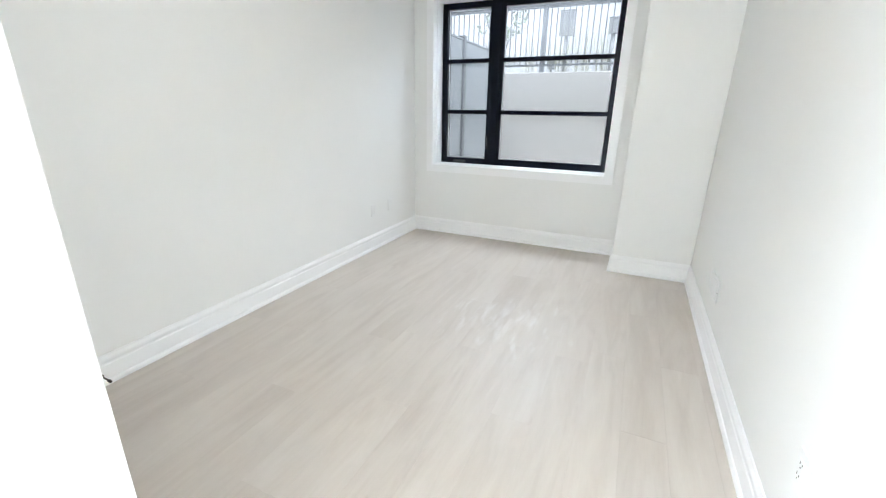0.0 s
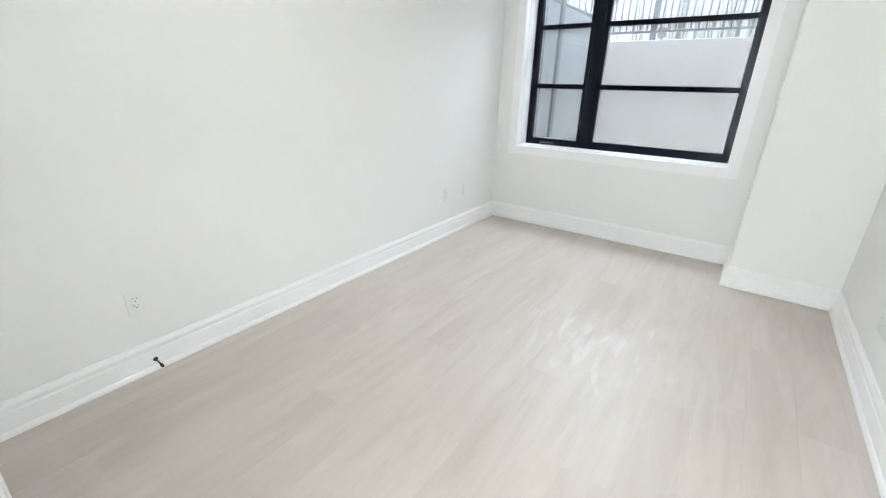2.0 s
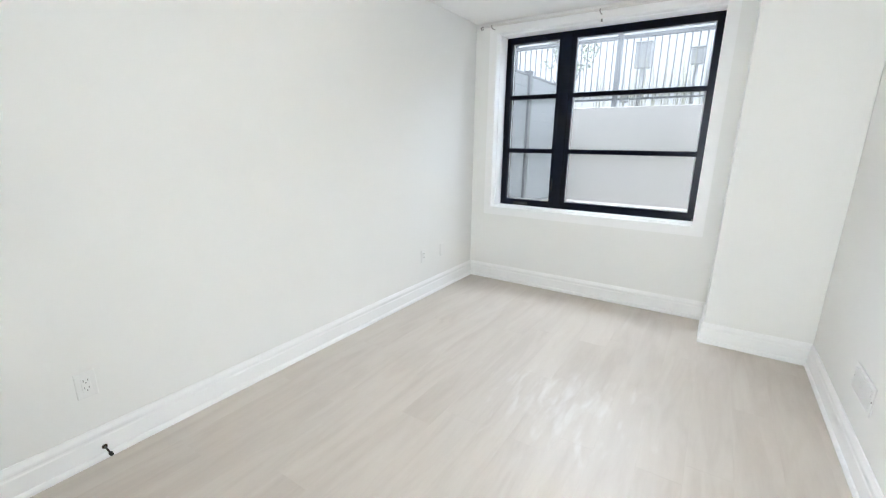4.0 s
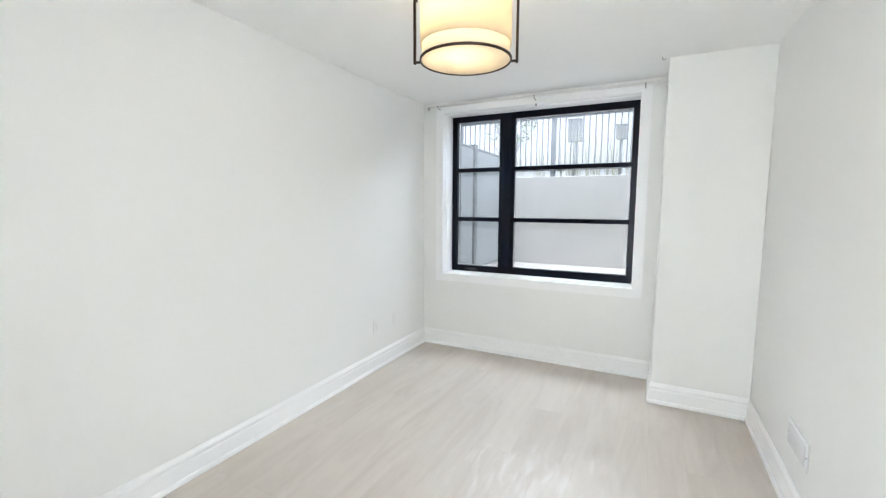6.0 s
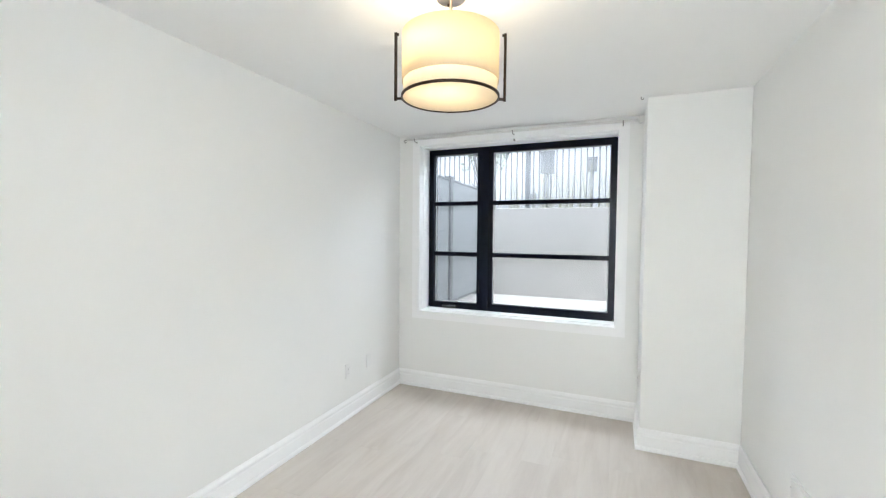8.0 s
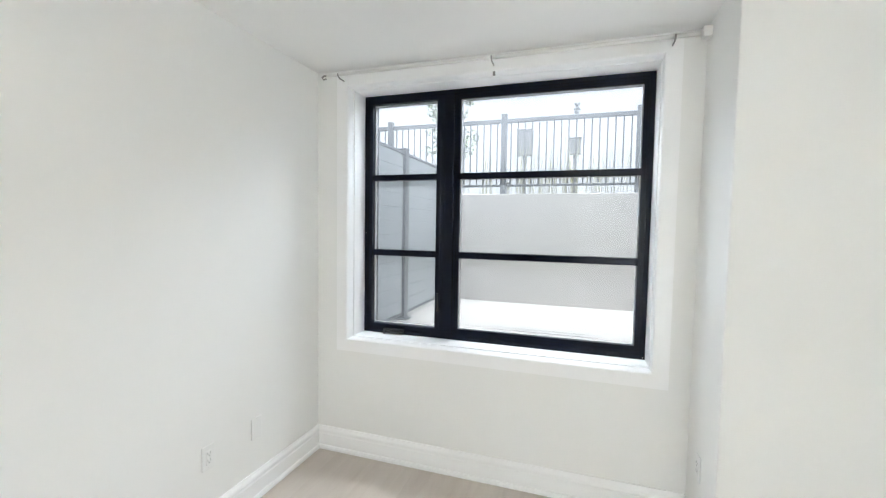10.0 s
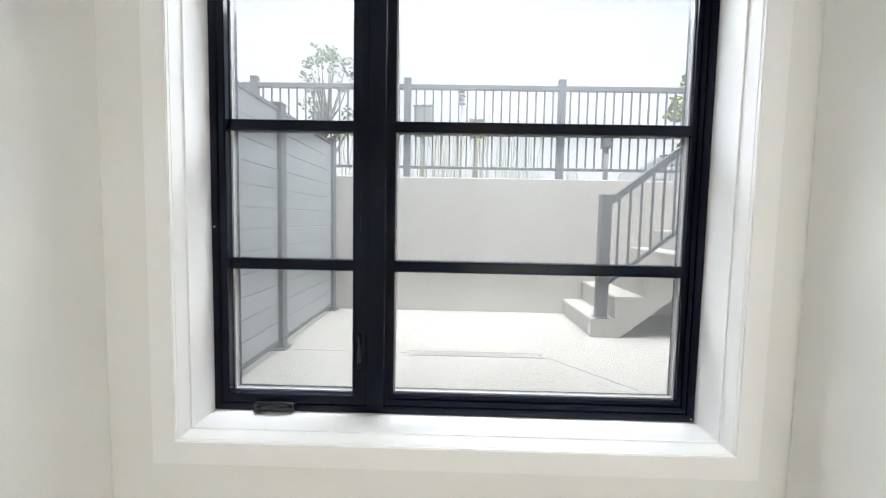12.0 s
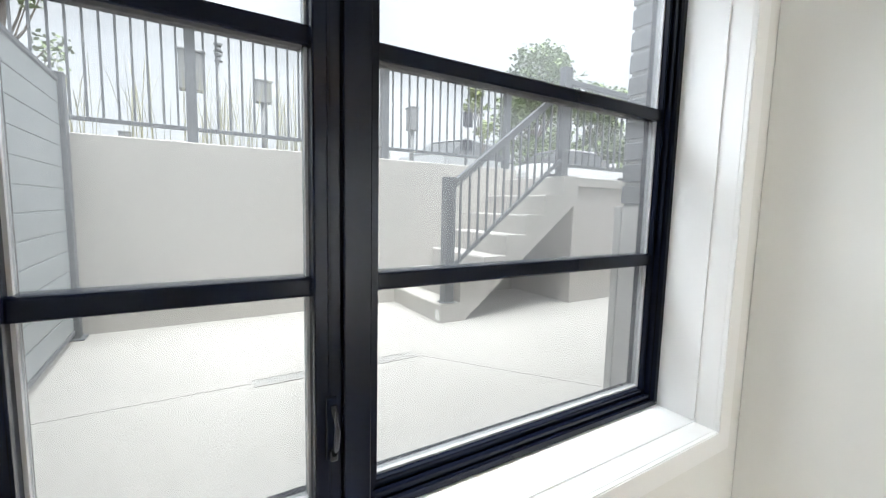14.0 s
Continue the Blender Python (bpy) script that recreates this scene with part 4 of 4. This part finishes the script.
tree((14.9, 14.7, GZ), 6.9, 3.0, 64, 8000, 0.13, LEAFFAR, "broad green street tree beyond the parking ground", 0.2, 9)
tree((19.6, 14.3, GZ), 6.1, 2.6, 44, 4500, 0.16, LEAFFAR, "broad green street tree farther along the street", 0.2, 11)
random.seed(3)


# utility boxes on posts
def utility_box(x, y, zt, w, h, label=""):
    t = thing("utility_box", (x, y, GZ), label or "grey utility box on a slim post", "utility box", "utility boxes")
    part("post", rod(B(), (x, y, GZ), (x, y, zt - h + 0.01), 0.035), BOXGREY, t)
    b = part("body", box(B(), x - w / 2, x + w / 2, y - 0.08, y + 0.08, zt - h, zt - 0.03, 0.01, 2), BOXGREY, t)
    part("lid", box(B(), x - w / 2 - 0.012, x + w / 2 + 0.012, y - 0.092, y + 0.092, zt - 0.03, zt, 0.008, 2), BOXGREY, b)
    return t


utility_box(0.62, 5.28, 3.22, 0.27, 0.46)
utility_box(1.47, 5.75, 3.13, 0.2, 0.3, "small grey utility box on a slim post")
utility_box(3.25, 4.7, 2.83, 0.12, 0.32)
utility_box(-0.45, 9.5, 2.75, 0.2, 0.22, "low grey utility box beyond the railing")

# slim pole with two flared caps, beyond the parking ground
pole = thing("street_pole", (1.36, 12.5, GZ), "slim grey pole with flared caps beyond the parking ground", "pole")
part("shaft", rod(B(), (1.36, 12.5, GZ), (1.36, 12.5, 5.45), 0.035, 0.028), BOXGREY, pole)
for z0 in (5.2, 5.45):
    bm = B()
    rod(bm, (1.36, 12.5, z0), (1.36, 12.5, z0 + 0.1), 0.12, 0.05)
    rod(bm, (1.36, 12.5, z0 + 0.1), (1.36, 12.5, z0 + 0.2), 0.05, 0.12)
    part("cap", bm, BOXGREY, pole)

# parking sign
sg = thing("street_sign", (5.2, 6.2, GZ), "parking sign with dark and white plates on a post", "sign")
part("post", rod(B(), (5.2, 6.2, GZ), (5.2, 6.2, 3.4), 0.03), BOXGREY, sg)
for z0, z1, m in ((3.0, 3.4, BLACK), (2.78, 2.97, SIGNWHITE), (2.55, 2.75, BLACK)):
    part("plate", box(B(), 5.09, 5.31, 6.155, 6.168, z0, z1, 0.003), m, sg)


# parked cars
def car(at, turn, paint, label):
    t = thing("car", (0, 0, 0), label, "car", "parked cars")
    bm = prism(B(), [(-2.2, 0.32), (-2.25, 0.62), (-2.1, 0.86), (-1.2, 0.94), (1.35, 0.98), (2.15, 0.92), (2.25, 0.6), (2.2, 0.32)], "y", -0.88, 0.88)
    bmesh.ops.bevel(bm, geom=list(bm.edges), offset=0.06, segments=2, affect="EDGES")
    body = part("body", bm, paint, t)
    bm = prism(B(), [(-1.3, 0.93), (-0.5, 1.42), (0.95, 1.45), (1.75, 0.97)], "y", -0.76, 0.76)
    for v in bm.verts:
        if v.co.z > 1.2:
            v.co.y *= 0.82
    bmesh.ops.bevel(bm, geom=list(bm.edges), offset=0.05, segments=2, affect="EDGES")
    part("cabin", bm, DARKGLASS, t, "dark tinted windows")
    bm = prism(B(), [(-0.55, 1.4), (-0.45, 1.445), (0.9, 1.475), (1.05, 1.43)], "y", -0.64, 0.64)
    bmesh.ops.bevel(bm, geom=list(bm.edges), offset=0.015, segments=1, affect="EDGES")
    part("roof", bm, paint, t)
    for x in (-1.35, 1.35):
        for s in (-1, 1):
            w = part("wheel", rod(B(), (x, s * 0.68, 0.33), (x, s * 0.9, 0.33), 0.33, seg=24), TYRE, t)
            part("rim", rod(B(), (x, s * 0.89, 0.33), (x, s * 0.908, 0.33), 0.2, seg=20), CHROME, w)
    for s in (-1, 1):
        part("headlight", box(B(), -2.235, -2.12, s * 0.62 - 0.18, s * 0.62 + 0.18, 0.66, 0.79, 0.03, 2), LIGHTGLASS, body)
        part("mirror", box(B(), -0.98, -0.8, s * 0.95 - 0.08, s * 0.95 + 0.08, 0.95, 1.08, 0.03, 2), paint, body)
    t.matrix_basis = pose(*at, 0, 0, turn)
    return t


car((7.8, 9.9, GZ), 200, CARGREY, "grey car parked beyond the railing")
car((11.5, 9.2, GZ), 170, CARWHITE, "white car parked along the street")

# plank floor
PLW, PLL = 0.1805, 1.22
plank_cache = {}


def plank_mesh(w, ln):
    key = (round(w, 4), round(ln, 3))
    if key not in plank_cache:
        c, hz = 0.0003, 0.008
        v = [(-w / 2, -ln / 2, -hz), (w / 2, -ln / 2, -hz), (w / 2, ln / 2, -hz), (-w / 2, ln / 2, -hz)]
        v += [(a, b, -c) for a, b, _ in v[:4]]
        v += [(-w / 2 + c, -ln / 2 + c, 0), (w / 2 - c, -ln / 2 + c, 0), (w / 2 - c, ln / 2 - c, 0), (-w / 2 + c, ln / 2 - c, 0)]
        fc = [(0, 3, 2, 1), (8, 9, 10, 11)]
        for b in (0, 4):
            fc += [(b + k, b + (k + 1) % 4, b + 4 + (k + 1) % 4, b + 4 + k) for k in range(4)]
        me = bpy.data.meshes.new("plank")
        me.from_pydata(v, [], fc)
        me.materials.append(OAK)
        plank_cache[key] = me
    return plank_cache[key]


rows = math.ceil((W + 0.02) / PLW)
for r in range(rows):
    x0 = -0.01 + r * PLW
    x1 = min(x0 + PLW, W + 0.01)
    south = HALLEND - 0.01
    y = 0.012 + PLL * ((r * 0.37 + 0.13 * (r % 3)) % 1.0)
    while y > south:
        y0, y1 = max(y - PLL, south), min(y, 0.012)
        if y1 - y0 > 0.03:
            o = new("plank", plank_mesh(x1 - x0 - 0.0002, y1 - y0 - 0.0002))
            o.parent = floor
            o.location = ((x0 + x1) / 2, (y0 + y1) / 2, 0)
        y -= PLL
